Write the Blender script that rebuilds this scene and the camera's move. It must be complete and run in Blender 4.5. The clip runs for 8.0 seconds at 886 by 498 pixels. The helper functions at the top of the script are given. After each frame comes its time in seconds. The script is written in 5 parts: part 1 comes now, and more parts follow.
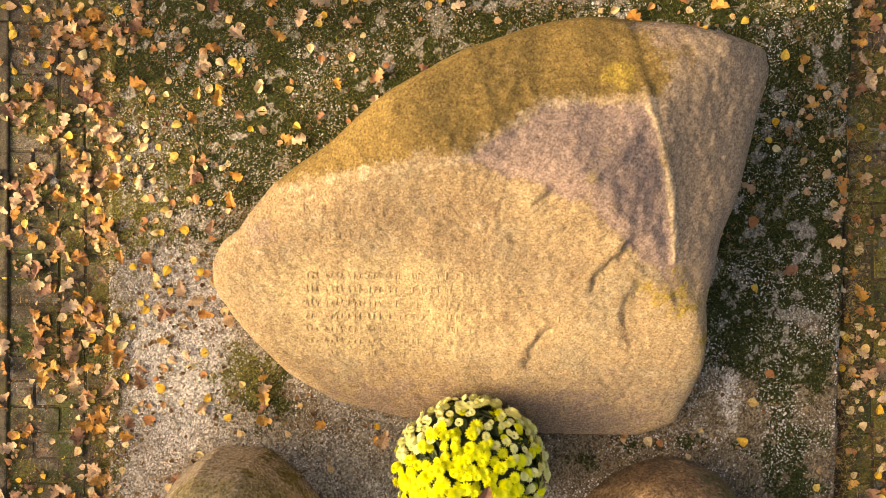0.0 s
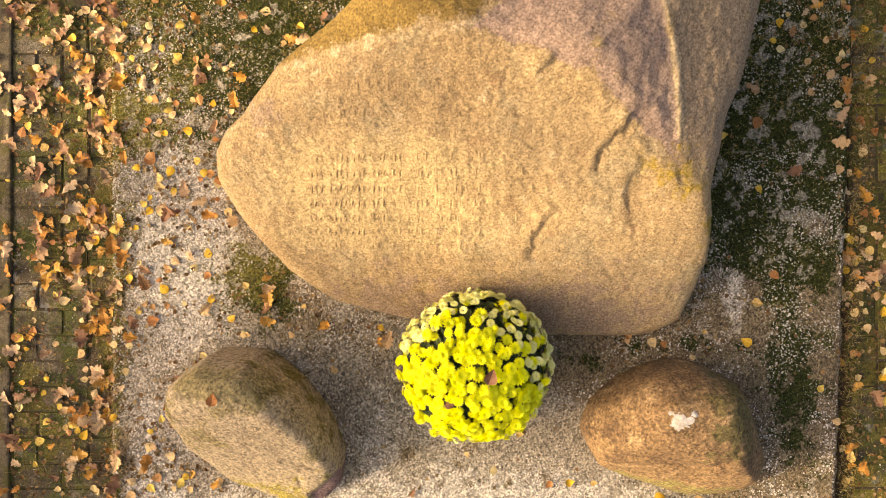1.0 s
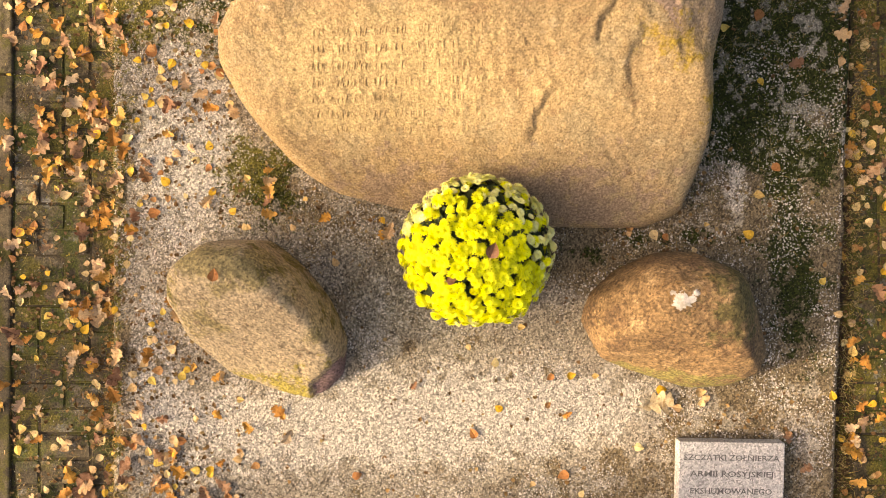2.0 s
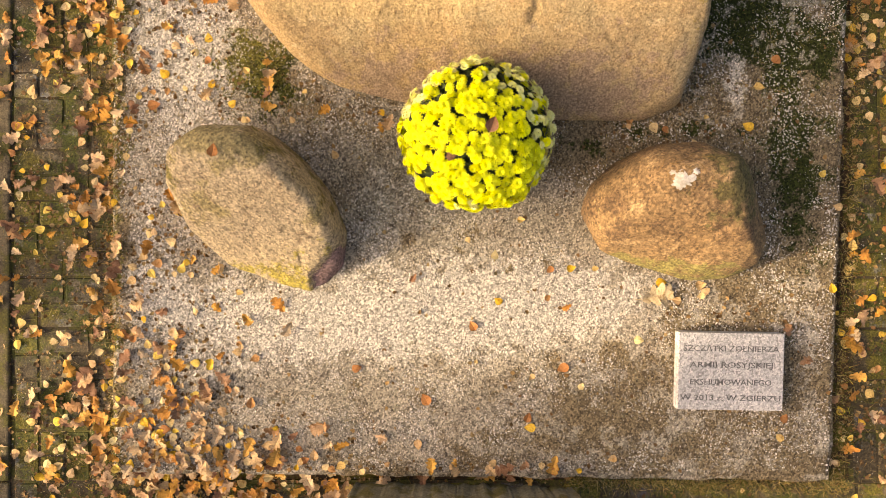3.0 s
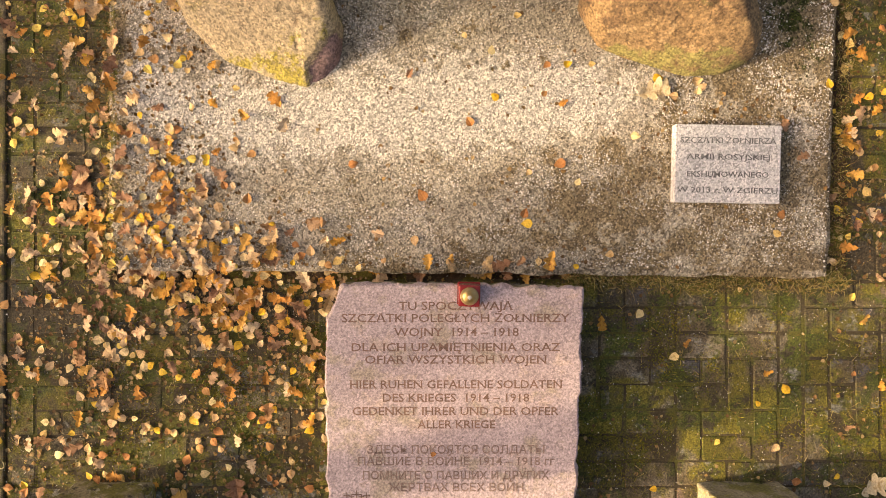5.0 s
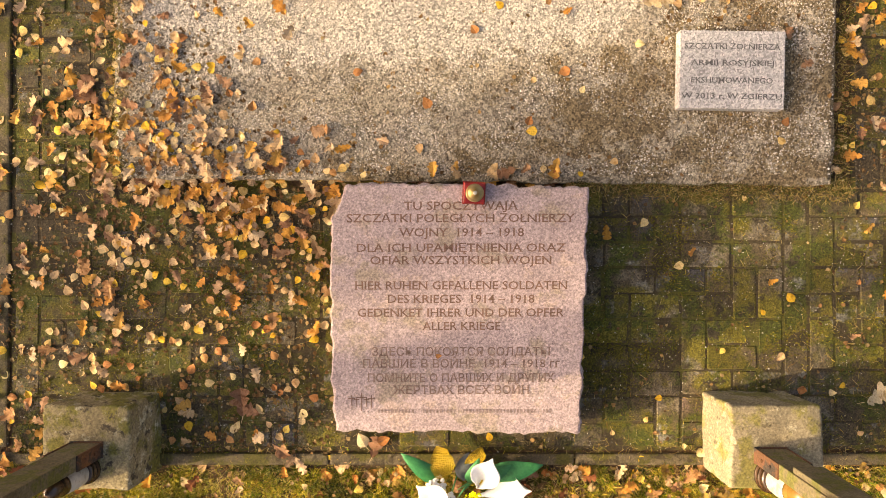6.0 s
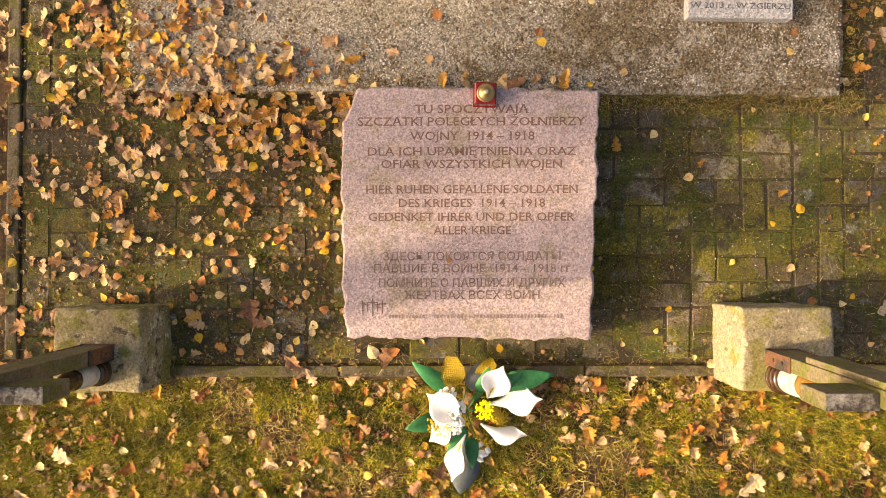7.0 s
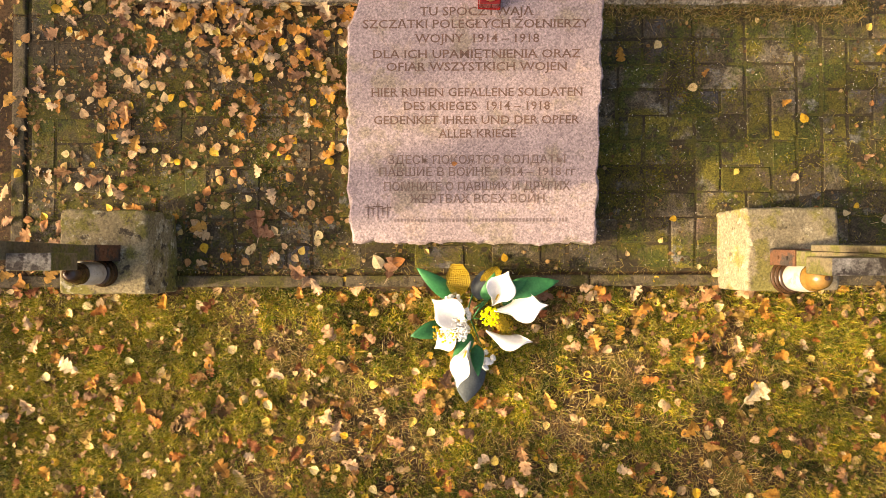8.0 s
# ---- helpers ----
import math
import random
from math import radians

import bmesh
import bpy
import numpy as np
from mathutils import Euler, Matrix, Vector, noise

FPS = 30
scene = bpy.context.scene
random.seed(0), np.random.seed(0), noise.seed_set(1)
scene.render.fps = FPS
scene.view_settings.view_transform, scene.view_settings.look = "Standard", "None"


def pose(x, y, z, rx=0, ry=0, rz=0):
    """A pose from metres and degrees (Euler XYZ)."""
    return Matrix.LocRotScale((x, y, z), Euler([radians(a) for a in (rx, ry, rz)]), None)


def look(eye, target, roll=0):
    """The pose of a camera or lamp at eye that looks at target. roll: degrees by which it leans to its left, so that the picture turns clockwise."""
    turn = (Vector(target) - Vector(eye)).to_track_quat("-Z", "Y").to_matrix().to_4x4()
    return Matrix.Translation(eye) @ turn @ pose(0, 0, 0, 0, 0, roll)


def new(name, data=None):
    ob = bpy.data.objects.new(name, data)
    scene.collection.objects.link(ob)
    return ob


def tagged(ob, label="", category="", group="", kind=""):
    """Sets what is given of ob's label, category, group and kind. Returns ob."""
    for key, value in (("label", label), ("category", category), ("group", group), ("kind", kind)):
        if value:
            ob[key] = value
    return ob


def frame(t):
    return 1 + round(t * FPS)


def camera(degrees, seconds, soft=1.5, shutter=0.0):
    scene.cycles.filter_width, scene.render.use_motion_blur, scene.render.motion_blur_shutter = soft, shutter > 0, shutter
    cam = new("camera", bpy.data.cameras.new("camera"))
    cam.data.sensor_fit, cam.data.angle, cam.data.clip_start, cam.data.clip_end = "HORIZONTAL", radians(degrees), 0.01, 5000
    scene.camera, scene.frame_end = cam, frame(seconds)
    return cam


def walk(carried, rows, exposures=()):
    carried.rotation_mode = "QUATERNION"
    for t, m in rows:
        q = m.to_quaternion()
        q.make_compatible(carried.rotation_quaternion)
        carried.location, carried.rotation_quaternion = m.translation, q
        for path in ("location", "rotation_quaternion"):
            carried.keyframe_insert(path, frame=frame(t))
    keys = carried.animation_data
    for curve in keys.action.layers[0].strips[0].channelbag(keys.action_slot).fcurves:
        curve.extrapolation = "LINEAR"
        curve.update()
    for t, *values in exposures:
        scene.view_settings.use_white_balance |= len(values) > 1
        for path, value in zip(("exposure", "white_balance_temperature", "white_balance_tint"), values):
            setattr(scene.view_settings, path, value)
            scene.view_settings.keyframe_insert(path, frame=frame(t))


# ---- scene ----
cam = camera(66.0, 8.0, soft=0.9)
PATH = [
    (0.0, -0.0075, 0.0119, 2.6803, -0.210, 0.0, -0.009),
    (0.5, -0.0148, -0.1750, 2.6796, -0.165, 0.0, -0.017),
    (1.0, -0.0224, -0.3740, 2.6790, -0.153, 0.0, -0.023),
    (1.5, -0.0284, -0.5812, 2.6785, -0.123, 0.0, -0.025),
    (3.0, -0.0271, -1.1984, 2.6769, -0.254, 0.0, -0.028),
    (3.5, -0.0217, -1.3982, 2.6765, -0.396, 0.0, -0.030),
    (4.0, -0.0162, -1.6078, 2.6761, -0.207, 0.0, -0.034),
    (4.5, -0.0128, -1.8050, 2.6757, -0.144, 0.0, -0.042),
    (6.0, -0.0335, -2.3741, 2.6748, 0.417, 0.0, -0.096),
    (6.5, -0.0523, -2.5549, 2.6745, 0.574, 0.0, -0.127),
    (7.0, -0.0735, -2.7409, 2.6743, 0.875, 0.0, -0.166),
    (7.5, -0.0909, -2.9183, 2.6741, 0.932, 0.0, -0.215),
    (8.0, -0.0941, -3.0991, 2.6739, 1.003, 0.0, -0.273),
]
walk(cam, [(t, pose(x, y, z, rx, ry, rz)) for t, x, y, z, rx, ry, rz in PATH], exposures=[(0.0, 0.79, 8100, 12)])

# ---- light ----
SUN_AZ, SUN_EL = radians(191.0), radians(21.0)   # where the sun stands, seen from the stones
world = bpy.data.worlds.new("sky")
scene.world = world
world.use_nodes = True
sky = world.node_tree.nodes.new("ShaderNodeTexSky")
sky.sky_type, sky.sun_disc = "NISHITA", False
sky.dust_density, sky.air_density, sky.ozone_density = 6.0, 0.5, 0.2
sky.sun_elevation, sky.sun_rotation = SUN_EL, radians(90.0) - SUN_AZ
background = world.node_tree.nodes["Background"]
world.node_tree.links.new(sky.outputs[0], background.inputs[0])
background.inputs[1].default_value = 0.225
sun = new("sun", bpy.data.lights.new("sun", "SUN"))
sun.data.energy, sun.data.angle, sun.data.color = 4.5, radians(0.6), (1.0, 0.86, 0.62)
sun.matrix_world = look((0, 0, 0), (-math.cos(SUN_AZ) * math.cos(SUN_EL), -math.sin(SUN_AZ) * math.cos(SUN_EL), -math.sin(SUN_EL)))


# ---- materials ----
def mat(name, base, spots=None, fine=None, rough=0.85, big=3.0, small=60.0, bump=0.3, metal=0.0, spread=0.0, island=False, gritty=0.0, size=0.004, spec=0.35, world_coords=False, zones=(), patch=(13.0, 0.0), chips=((0.35, 0.34, 0.33), (1, 1, 1), (1.5, 1.45, 1.38))):
    """A surface with two scales of colour, grain and relief. base: colours of a broad noise; spots: (colour, share, scale) patches;
    fine: (dark, light) grain multiplied in; zones: (attribute, colour) laid over by a value kept on the mesh; spread: how much whole pieces differ; gritty: relief of single grains."""
    m = bpy.data.materials.new(name)
    m.use_nodes = True
    t = m.node_tree
    N, L = t.nodes, t.links
    bsdf = N["Principled BSDF"]
    co = N.new("ShaderNodeNewGeometry").outputs["Position"] if world_coords else N.new("ShaderNodeTexCoord").outputs["Object"]
    info = N.new("ShaderNodeNewGeometry").outputs["Random Per Island"] if island else N.new("ShaderNodeObjectInfo").outputs["Random"]
    shift = N.new("ShaderNodeVectorMath")
    shift.operation = "ADD"
    L.new(co, shift.inputs[0])
    if spread and not world_coords:
        mul = N.new("ShaderNodeMath")
        mul.operation = "MULTIPLY"
        mul.inputs[1].default_value = 37.0
        L.new(info, mul.inputs[0])
        L.new(mul.outputs[0], shift.inputs[1])

    def noise_of(scale, detail=6.0, roughness=0.6):
        n = N.new("ShaderNodeTexNoise")
        n.inputs["Scale"].default_value, n.inputs["Detail"].default_value, n.inputs["Roughness"].default_value = scale, detail, roughness
        L.new(shift.outputs[0], n.inputs["Vector"])
        return n.outputs["Fac"]

    def ramp(fac, stops):
        r = N.new("ShaderNodeValToRGB")
        e = r.color_ramp.elements
        while len(e) < len(stops):
            e.new(0.5)
        for k, (p, c) in zip(e, stops):
            k.position, k.color = p, (*c, 1)
        L.new(fac, r.inputs[0])
        return r.outputs[0]

    def mixed(kind, fac, a, b):
        x = N.new("ShaderNodeMix")
        x.data_type, x.blend_type = "RGBA", kind
        for s, v in ((x.inputs[0], fac), (x.inputs[6], a), (x.inputs[7], b)):
            if isinstance(v, (int, float)):
                s.default_value = v
            elif isinstance(v, tuple):
                s.default_value = (*v, 1)
            else:
                L.new(v, s)
        return x.outputs[2]

    n1 = noise_of(big)
    k = len(base)
    colour = ramp(n1, [(0.3 + 0.4 * i / max(1, k - 1), c) for i, c in enumerate(base)])
    for c, share, scale in spots or ():
        f = noise_of(scale, 8.0, 0.65)
        edge = 0.62 - 0.3 * share
        colour = mixed("MIX", ramp(f, [(edge, (0, 0, 0)), (edge + 0.07, (1, 1, 1))]), colour, c)
    for layer, c in zones:
        a = N.new("ShaderNodeAttribute")
        a.attribute_name = layer
        wobble = N.new("ShaderNodeMath")
        wobble.operation = "MULTIPLY_ADD"
        wobble.inputs[1].default_value = 2.2
        less = N.new("ShaderNodeMath")
        less.operation = "SUBTRACT"
        less.inputs[1].default_value = 0.6
        L.new(a.outputs["Fac"], less.inputs[0])
        L.new(noise_of(patch[0], 9.0, 0.72), wobble.inputs[0])
        if patch[1]:
            tufts = N.new("ShaderNodeMath")
            tufts.operation = "MULTIPLY_ADD"
            tufts.inputs[1].default_value, tufts.inputs[2].default_value = 0.9, -0.45
            L.new(noise_of(patch[1], 3.0, 0.6), tufts.inputs[0])
            mixin = N.new("ShaderNodeMath")
            mixin.operation = "ADD"
            L.new(less.outputs[0], mixin.inputs[0])
            L.new(tufts.outputs[0], mixin.inputs[1])
            less = mixin
        L.new(less.outputs[0], wobble.inputs[2])
        colour = mixed("MIX", ramp(wobble.outputs[0], [(0.80, (0, 0, 0)), (0.98, (1, 1, 1))]), colour, c)
    n2 = noise_of(small, 4.0, 0.7)
    if fine:
        colour = mixed("MULTIPLY", 1.0, colour, ramp(n2, [(0.3, (fine[0],) * 3), (0.7, (fine[1],) * 3)]))
    if spread:
        colour = mixed("MULTIPLY", 1.0, colour, ramp(info, [(0.0, (1 - spread,) * 3), (1.0, (1 + spread,) * 3)]))
    if gritty:
        v = N.new("ShaderNodeTexVoronoi")
        v.inputs["Scale"].default_value = 1.0 / size
        L.new(shift.outputs[0], v.inputs["Vector"])
        colour = mixed("MULTIPLY", gritty, colour, ramp(v.outputs["Color"], list(zip((0.1, 0.55, 0.9), chips))))
    L.new(colour, bsdf.inputs["Base Color"])
    bsdf.inputs["Roughness"].default_value, bsdf.inputs["Metallic"].default_value = rough, metal
    bsdf.inputs["Specular IOR Level"].default_value = spec
    if bump:
        add = N.new("ShaderNodeMath")
        add.operation = "ADD"
        L.new(n2, add.inputs[0])
        L.new(noise_of(small * 4, 2.0, 0.6), add.inputs[1])
        b = N.new("ShaderNodeBump")
        b.inputs["Strength"].default_value, b.inputs["Distance"].default_value = bump, 0.25 / small
        L.new(add.outputs[0], b.inputs["Height"])
        L.new(b.outputs[0], bsdf.inputs["Normal"])
    return m


MOSS = (0.10, 0.11, 0.02)
M_soil = mat("soil", [(0.050, 0.030, 0.015), (0.10, 0.058, 0.028)], [((0.11, 0.092, 0.014), 0.34, 7.0)], (0.4, 1.5), 0.95, 3.0, 120.0, 0.8)
M_joint = mat("joint_moss", [(0.04, 0.030, 0.017), (0.075, 0.055, 0.028)], [((0.085, 0.078, 0.016), 0.45, 7.0)], (0.45, 1.5), 0.95, 5.0, 150.0, 0.8)
GRIME = [((0.085, 0.064, 0.036), 0.65, 6.0), ((0.120, 0.102, 0.016), 0.46, 3.2), ((0.062, 0.070, 0.012), 0.42, 7.0), ((0.05, 0.038, 0.022), 0.25, 14.0), ((0.18, 0.17, 0.145), 0.12, 9.0)]
M_paver = mat("paving_concrete", [(0.122, 0.10, 0.068), (0.192, 0.16, 0.113)], GRIME, (0.35, 1.7), 0.9, 6.0, 200.0, 0.9, spread=0.30, world_coords=True, gritty=0.7, size=0.006)
M_paver_dark = mat("paving_concrete_slate", [(0.075, 0.07, 0.075), (0.12, 0.11, 0.11)], GRIME, (0.35, 1.7), 0.85, 6.0, 200.0, 0.9, spread=0.3, world_coords=True, gritty=0.6, size=0.006)
M_paver_red = mat("paving_concrete_reddish", [(0.15, 0.105, 0.085), (0.20, 0.14, 0.115)], GRIME[:3], (0.4, 1.6), 0.9, 6.0, 200.0, 0.9, spread=0.2, world_coords=True, gritty=0.6, size=0.006)
M_kerb = mat("kerb_concrete", [(0.10, 0.078, 0.046), (0.16, 0.125, 0.075)], [((0.09, 0.078, 0.018), 0.45, 8.0), ((0.06, 0.045, 0.025), 0.3, 20.0)], (0.55, 1.4), 0.9, 4.0, 140.0, 0.7, gritty=0.4)
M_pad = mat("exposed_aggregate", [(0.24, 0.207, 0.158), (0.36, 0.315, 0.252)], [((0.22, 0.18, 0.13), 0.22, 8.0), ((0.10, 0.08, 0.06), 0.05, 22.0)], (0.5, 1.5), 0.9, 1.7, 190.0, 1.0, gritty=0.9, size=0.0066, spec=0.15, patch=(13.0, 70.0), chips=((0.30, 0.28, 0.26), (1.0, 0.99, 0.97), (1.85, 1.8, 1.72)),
            zones=(("clean_lit", (0.475, 0.435, 0.375)), ("dirt_shade", (0.175, 0.135, 0.082)), ("moss", (0.032, 0.038, 0.008)), ("moss_light", (0.105, 0.095, 0.02)), ("lichen", (0.27, 0.245, 0.195))))
M_pebble = mat("light_pebbles", [(0.34, 0.295, 0.245), (0.64, 0.59, 0.52)], None, None, 0.7, 40.0, 90.0, 0.0, spread=0.6, island=True)
M_rock = mat("ochre_granite", [(0.36, 0.25, 0.128), (0.43, 0.31, 0.165)], [((0.39, 0.295, 0.165), 0.35, 3.5), ((0.32, 0.21, 0.11), 0.08, 11.0), ((0.48, 0.37, 0.22), 0.08, 17.0)], (0.52, 1.46), 0.85, 2.2, 150.0, 1.0, gritty=0.75, size=0.0064, spec=0.2, chips=((0.58, 0.54, 0.50), (1.0, 1.0, 1.0), (1.40, 1.38, 1.34)),
             zones=(("dressed_lit", (0.455, 0.335, 0.172)), ("east", (0.325, 0.24, 0.155)), ("purple", (0.345, 0.245, 0.185)), ("mossy", (0.225, 0.148, 0.044)), ("yellow", (0.37, 0.255, 0.05)), ("pale", (0.50, 0.38, 0.23)), ("dull_shaded", (0.33, 0.235, 0.155))))
M_rock_grey = mat("grey_granite", [(0.34, 0.265, 0.165), (0.44, 0.35, 0.23)], [((0.27, 0.215, 0.10), 0.3, 4.0), ((0.22, 0.16, 0.10), 0.12, 15.0)], (0.50, 1.5), 0.85, 4.0, 110.0, 1.0, gritty=0.75, size=0.008,
                  zones=(("green", (0.15, 0.12, 0.03)), ("yellow", (0.32, 0.26, 0.055)), ("purple", (0.22, 0.14, 0.13))))
M_rock_brown = mat("brown_granite", [(0.21, 0.13, 0.062), (0.32, 0.205, 0.10)], [((0.17, 0.105, 0.055), 0.34, 6.0), ((0.42, 0.28, 0.145), 0.18, 9.0)], (0.48, 1.5), 0.85, 5.0, 100.0, 1.0, gritty=0.7, size=0.008,
                   zones=(("green", (0.15, 0.12, 0.045)), ("yellow", (0.27, 0.23, 0.08))))
M_pink = mat("pink_granite", [(0.330, 0.252, 0.255), (0.418, 0.325, 0.328)], [((0.31, 0.245, 0.20), 0.3, 6.0), ((0.40, 0.30, 0.27), 0.2, 14.0)], (0.52, 1.42), 0.7, 4.0, 130.0, 0.5, gritty=0.45, size=0.006)
M_slabside = mat("mossy_granite_side", [(0.14, 0.125, 0.075), (0.22, 0.19, 0.13)], [((0.12, 0.10, 0.03), 0.4, 9.0)], (0.5, 1.4), 0.85, 8.0, 100.0, 0.6)
M_letter = mat("cut_letters", [(0.12, 0.07, 0.052), (0.205, 0.12, 0.09)], None, (0.6, 1.4), 0.9, 20.0, 150.0, 0.3)
M_letter_faint = mat("faint_letters", [(0.12, 0.075, 0.058), (0.27, 0.185, 0.16)], None, (0.6, 1.4), 0.9, 28.0, 150.0, 0.3)
M_stroke_pink = mat("shallow_letters", [(0.20, 0.14, 0.125), (0.30, 0.22, 0.20)], None, (0.6, 1.4), 0.9, 28.0, 150.0, 0.3)
M_letter_dark = mat("dark_letters", [(0.06, 0.06, 0.06), (0.16, 0.155, 0.15)], None, (0.6, 1.4), 0.8, 25.0, 150.0, 0.2)
M_stroke_faint = mat("worn_strokes", [(0.32, 0.215, 0.105), (0.40, 0.275, 0.14)], None, (0.6, 1.4), 0.95, 20.0, 150.0, 0.3)
M_stroke = mat("weathered_strokes", [(0.38, 0.262, 0.13), (0.45, 0.32, 0.165)], None, (0.6, 1.4), 0.95, 20.0, 150.0, 0.3)
M_greystone = mat("grey_polished_granite", [(0.40, 0.39, 0.39), (0.50, 0.48, 0.47)], None, (0.7, 1.3), 0.45, 5.0, 200.0, 0.1, gritty=0.75, size=0.006)
M_block = mat("weathered_concrete", [(0.22, 0.18, 0.115), (0.33, 0.275, 0.18)], [((0.20, 0.175, 0.055), 0.40, 7.0), ((0.14, 0.11, 0.065), 0.16, 20.0), ((0.42, 0.37, 0.26), 0.08, 26.0)], (0.50, 1.45), 0.95, 5.0, 110.0, 0.6, gritty=0.25, size=0.006)
M_block_mossy = mat("mossy_concrete", [(0.22, 0.175, 0.095), (0.34, 0.28, 0.165)], [((0.17, 0.15, 0.035), 0.46, 7.0), ((0.46, 0.42, 0.30), 0.16, 22.0), ((0.07, 0.055, 0.035), 0.2, 24.0)], (0.5, 1.5), 0.95, 5.0, 110.0, 0.8, gritty=0.25, size=0.006)
M_wood = mat("mossy_old_wood", [(0.12, 0.095, 0.055), (0.21, 0.17, 0.10)], [((0.12, 0.115, 0.03), 0.5, 9.0)], (0.55, 1.35), 0.9, 6.0, 110.0, 0.6)
M_wood_grey = mat("grey_split_wood", [(0.09, 0.075, 0.06), (0.30, 0.28, 0.25)], [((0.05, 0.04, 0.035), 0.5, 18.0)], (0.4, 1.5), 0.9, 16.0, 150.0, 0.9)
M_steel = mat("rusty_steel", [(0.10, 0.05, 0.03), (0.20, 0.09, 0.045)], [((0.05, 0.04, 0.035), 0.4, 14.0)], (0.6, 1.4), 0.7, 9.0, 120.0, 0.5, metal=0.3)
M_bark = mat("grey_bark", [(0.06, 0.05, 0.04), (0.13, 0.11, 0.09)], None, (0.5, 1.4), 0.95, 4.0, 30.0, 0.8)
M_yellow = mat("yellow_petals", [(0.87, 0.85, 0.008), (0.93, 0.93, 0.025)], None, None, 0.6, 30.0, 80.0, 0.0, spread=0.12)
M_paleyellow = mat("pale_yellow_petals", [(0.84, 0.82, 0.20), (0.92, 0.90, 0.48)], None, None, 0.6, 30.0, 80.0, 0.0, spread=0.1)
M_leafgreen = mat("dark_foliage", [(0.025, 0.04, 0.01), (0.06, 0.08, 0.02)], None, None, 0.7, 20.0, 90.0, 0.2, spread=0.3, island=True)
M_pot = mat("brown_plastic", [(0.10, 0.045, 0.025), (0.13, 0.06, 0.035)], None, None, 0.5, 6.0, 60.0, 0.1)
M_white = mat("white_cloth_petals", [(0.84, 0.82, 0.77), (0.90, 0.88, 0.84)], None, (0.92, 1.05), 0.6, 12.0, 90.0, 0.1)
M_clothgreen = mat("green_cloth_leaves", [(0.010, 0.11, 0.035), (0.05, 0.24, 0.075)], None, (0.8, 1.2), 0.5, 14.0, 120.0, 0.2, spread=0.2)
M_clothslate = mat("slate_cloth_leaf", [(0.05, 0.06, 0.065), (0.10, 0.115, 0.12)], None, (0.8, 1.2), 0.6, 14.0, 120.0, 0.2)
M_net = mat("yellow_net", [(0.42, 0.27, 0.015), (0.60, 0.42, 0.03)], None, (0.6, 1.3), 0.7, 20.0, 150.0, 0.3)
M_redglass = mat("red_lantern_glass", [(0.17, 0.010, 0.010), (0.24, 0.015, 0.012)], None, None, 0.15, 8.0, 60.0, 0.0, spec=0.6)
M_gold = mat("gold_lid", [(0.34, 0.22, 0.085), (0.48, 0.34, 0.15)], None, (0.8, 1.2), 0.35, 8.0, 90.0, 0.1, metal=0.9)
M_milk = mat("white_lantern_glass", [(0.36, 0.335, 0.285), (0.60, 0.57, 0.51)], [((0.28, 0.25, 0.20), 0.25, 30.0)], (0.8, 1.15), 0.3, 18.0, 60.0, 0.15)
M_brownlid = mat("brown_lantern_lid", [(0.03, 0.015, 0.008), (0.06, 0.03, 0.014)], None, (0.8, 1.2), 0.25, 9.0, 90.0, 0.05, spec=0.6)
M_amberlid = mat("amber_brown_lantern_lid", [(0.16, 0.085, 0.02), (0.26, 0.145, 0.035)], None, (0.8, 1.2), 0.22, 9.0, 90.0, 0.05, spec=0.6)
M_dropping = mat("white_droppings", [(0.34, 0.30, 0.25), (0.66, 0.63, 0.58)], None, (0.7, 1.2), 0.9, 20.0, 120.0, 0.4)


def leaf_material(name, stops, rough=0.6, patches=None):
    """Dry leaves, each of its own colour, with darker veins and blotches."""
    m = mat(name, [(0.82, 0.8, 0.74), (1.0, 0.99, 0.95)], [((0.62, 0.53, 0.40), 0.25, 60.0)], (0.75, 1.2), rough, 40.0, 160.0, 0.3, island=True, spec=0.12)
    N, L = m.node_tree.nodes, m.node_tree.links
    r = N.new("ShaderNodeValToRGB")
    r.color_ramp.interpolation = "CONSTANT"
    e = r.color_ramp.elements
    while len(e) < len(stops):
        e.new(0.5)
    for i, (k, c) in enumerate(zip(e, stops)):
        k.position, k.color = i / len(stops), (*c, 1)
    L.new(N.new("ShaderNodeNewGeometry").outputs["Random Per Island"], r.inputs[0])
    x = N.new("ShaderNodeMix")
    x.data_type, x.blend_type = "RGBA", "MULTIPLY"
    x.inputs[0].default_value = 1.0
    bsdf = N["Principled BSDF"]
    L.new(bsdf.inputs["Base Color"].links[0].from_socket, x.inputs[6])
    L.new(r.outputs[0], x.inputs[7])
    out = x.outputs[2]
    if patches:
        n = N.new("ShaderNodeTexNoise")
        n.inputs["Scale"].default_value, n.inputs["Detail"].default_value = patches[0], 4.0
        L.new(N.new("ShaderNodeNewGeometry").outputs["Position"], n.inputs["Vector"])
        q = N.new("ShaderNodeValToRGB")
        for k, (p, c) in zip(q.color_ramp.elements, ((0.36, patches[1]), (0.64, patches[2]))):
            k.position, k.color = p, (*c, 1)
        L.new(n.outputs["Fac"], q.inputs[0])
        y = N.new("ShaderNodeMix")
        y.data_type, y.blend_type = "RGBA", "MULTIPLY"
        y.inputs[0].default_value = 1.0
        L.new(out, y.inputs[6])
        L.new(q.outputs[0], y.inputs[7])
        out = y.outputs[2]
    L.new(out, bsdf.inputs["Base Color"])
    return m


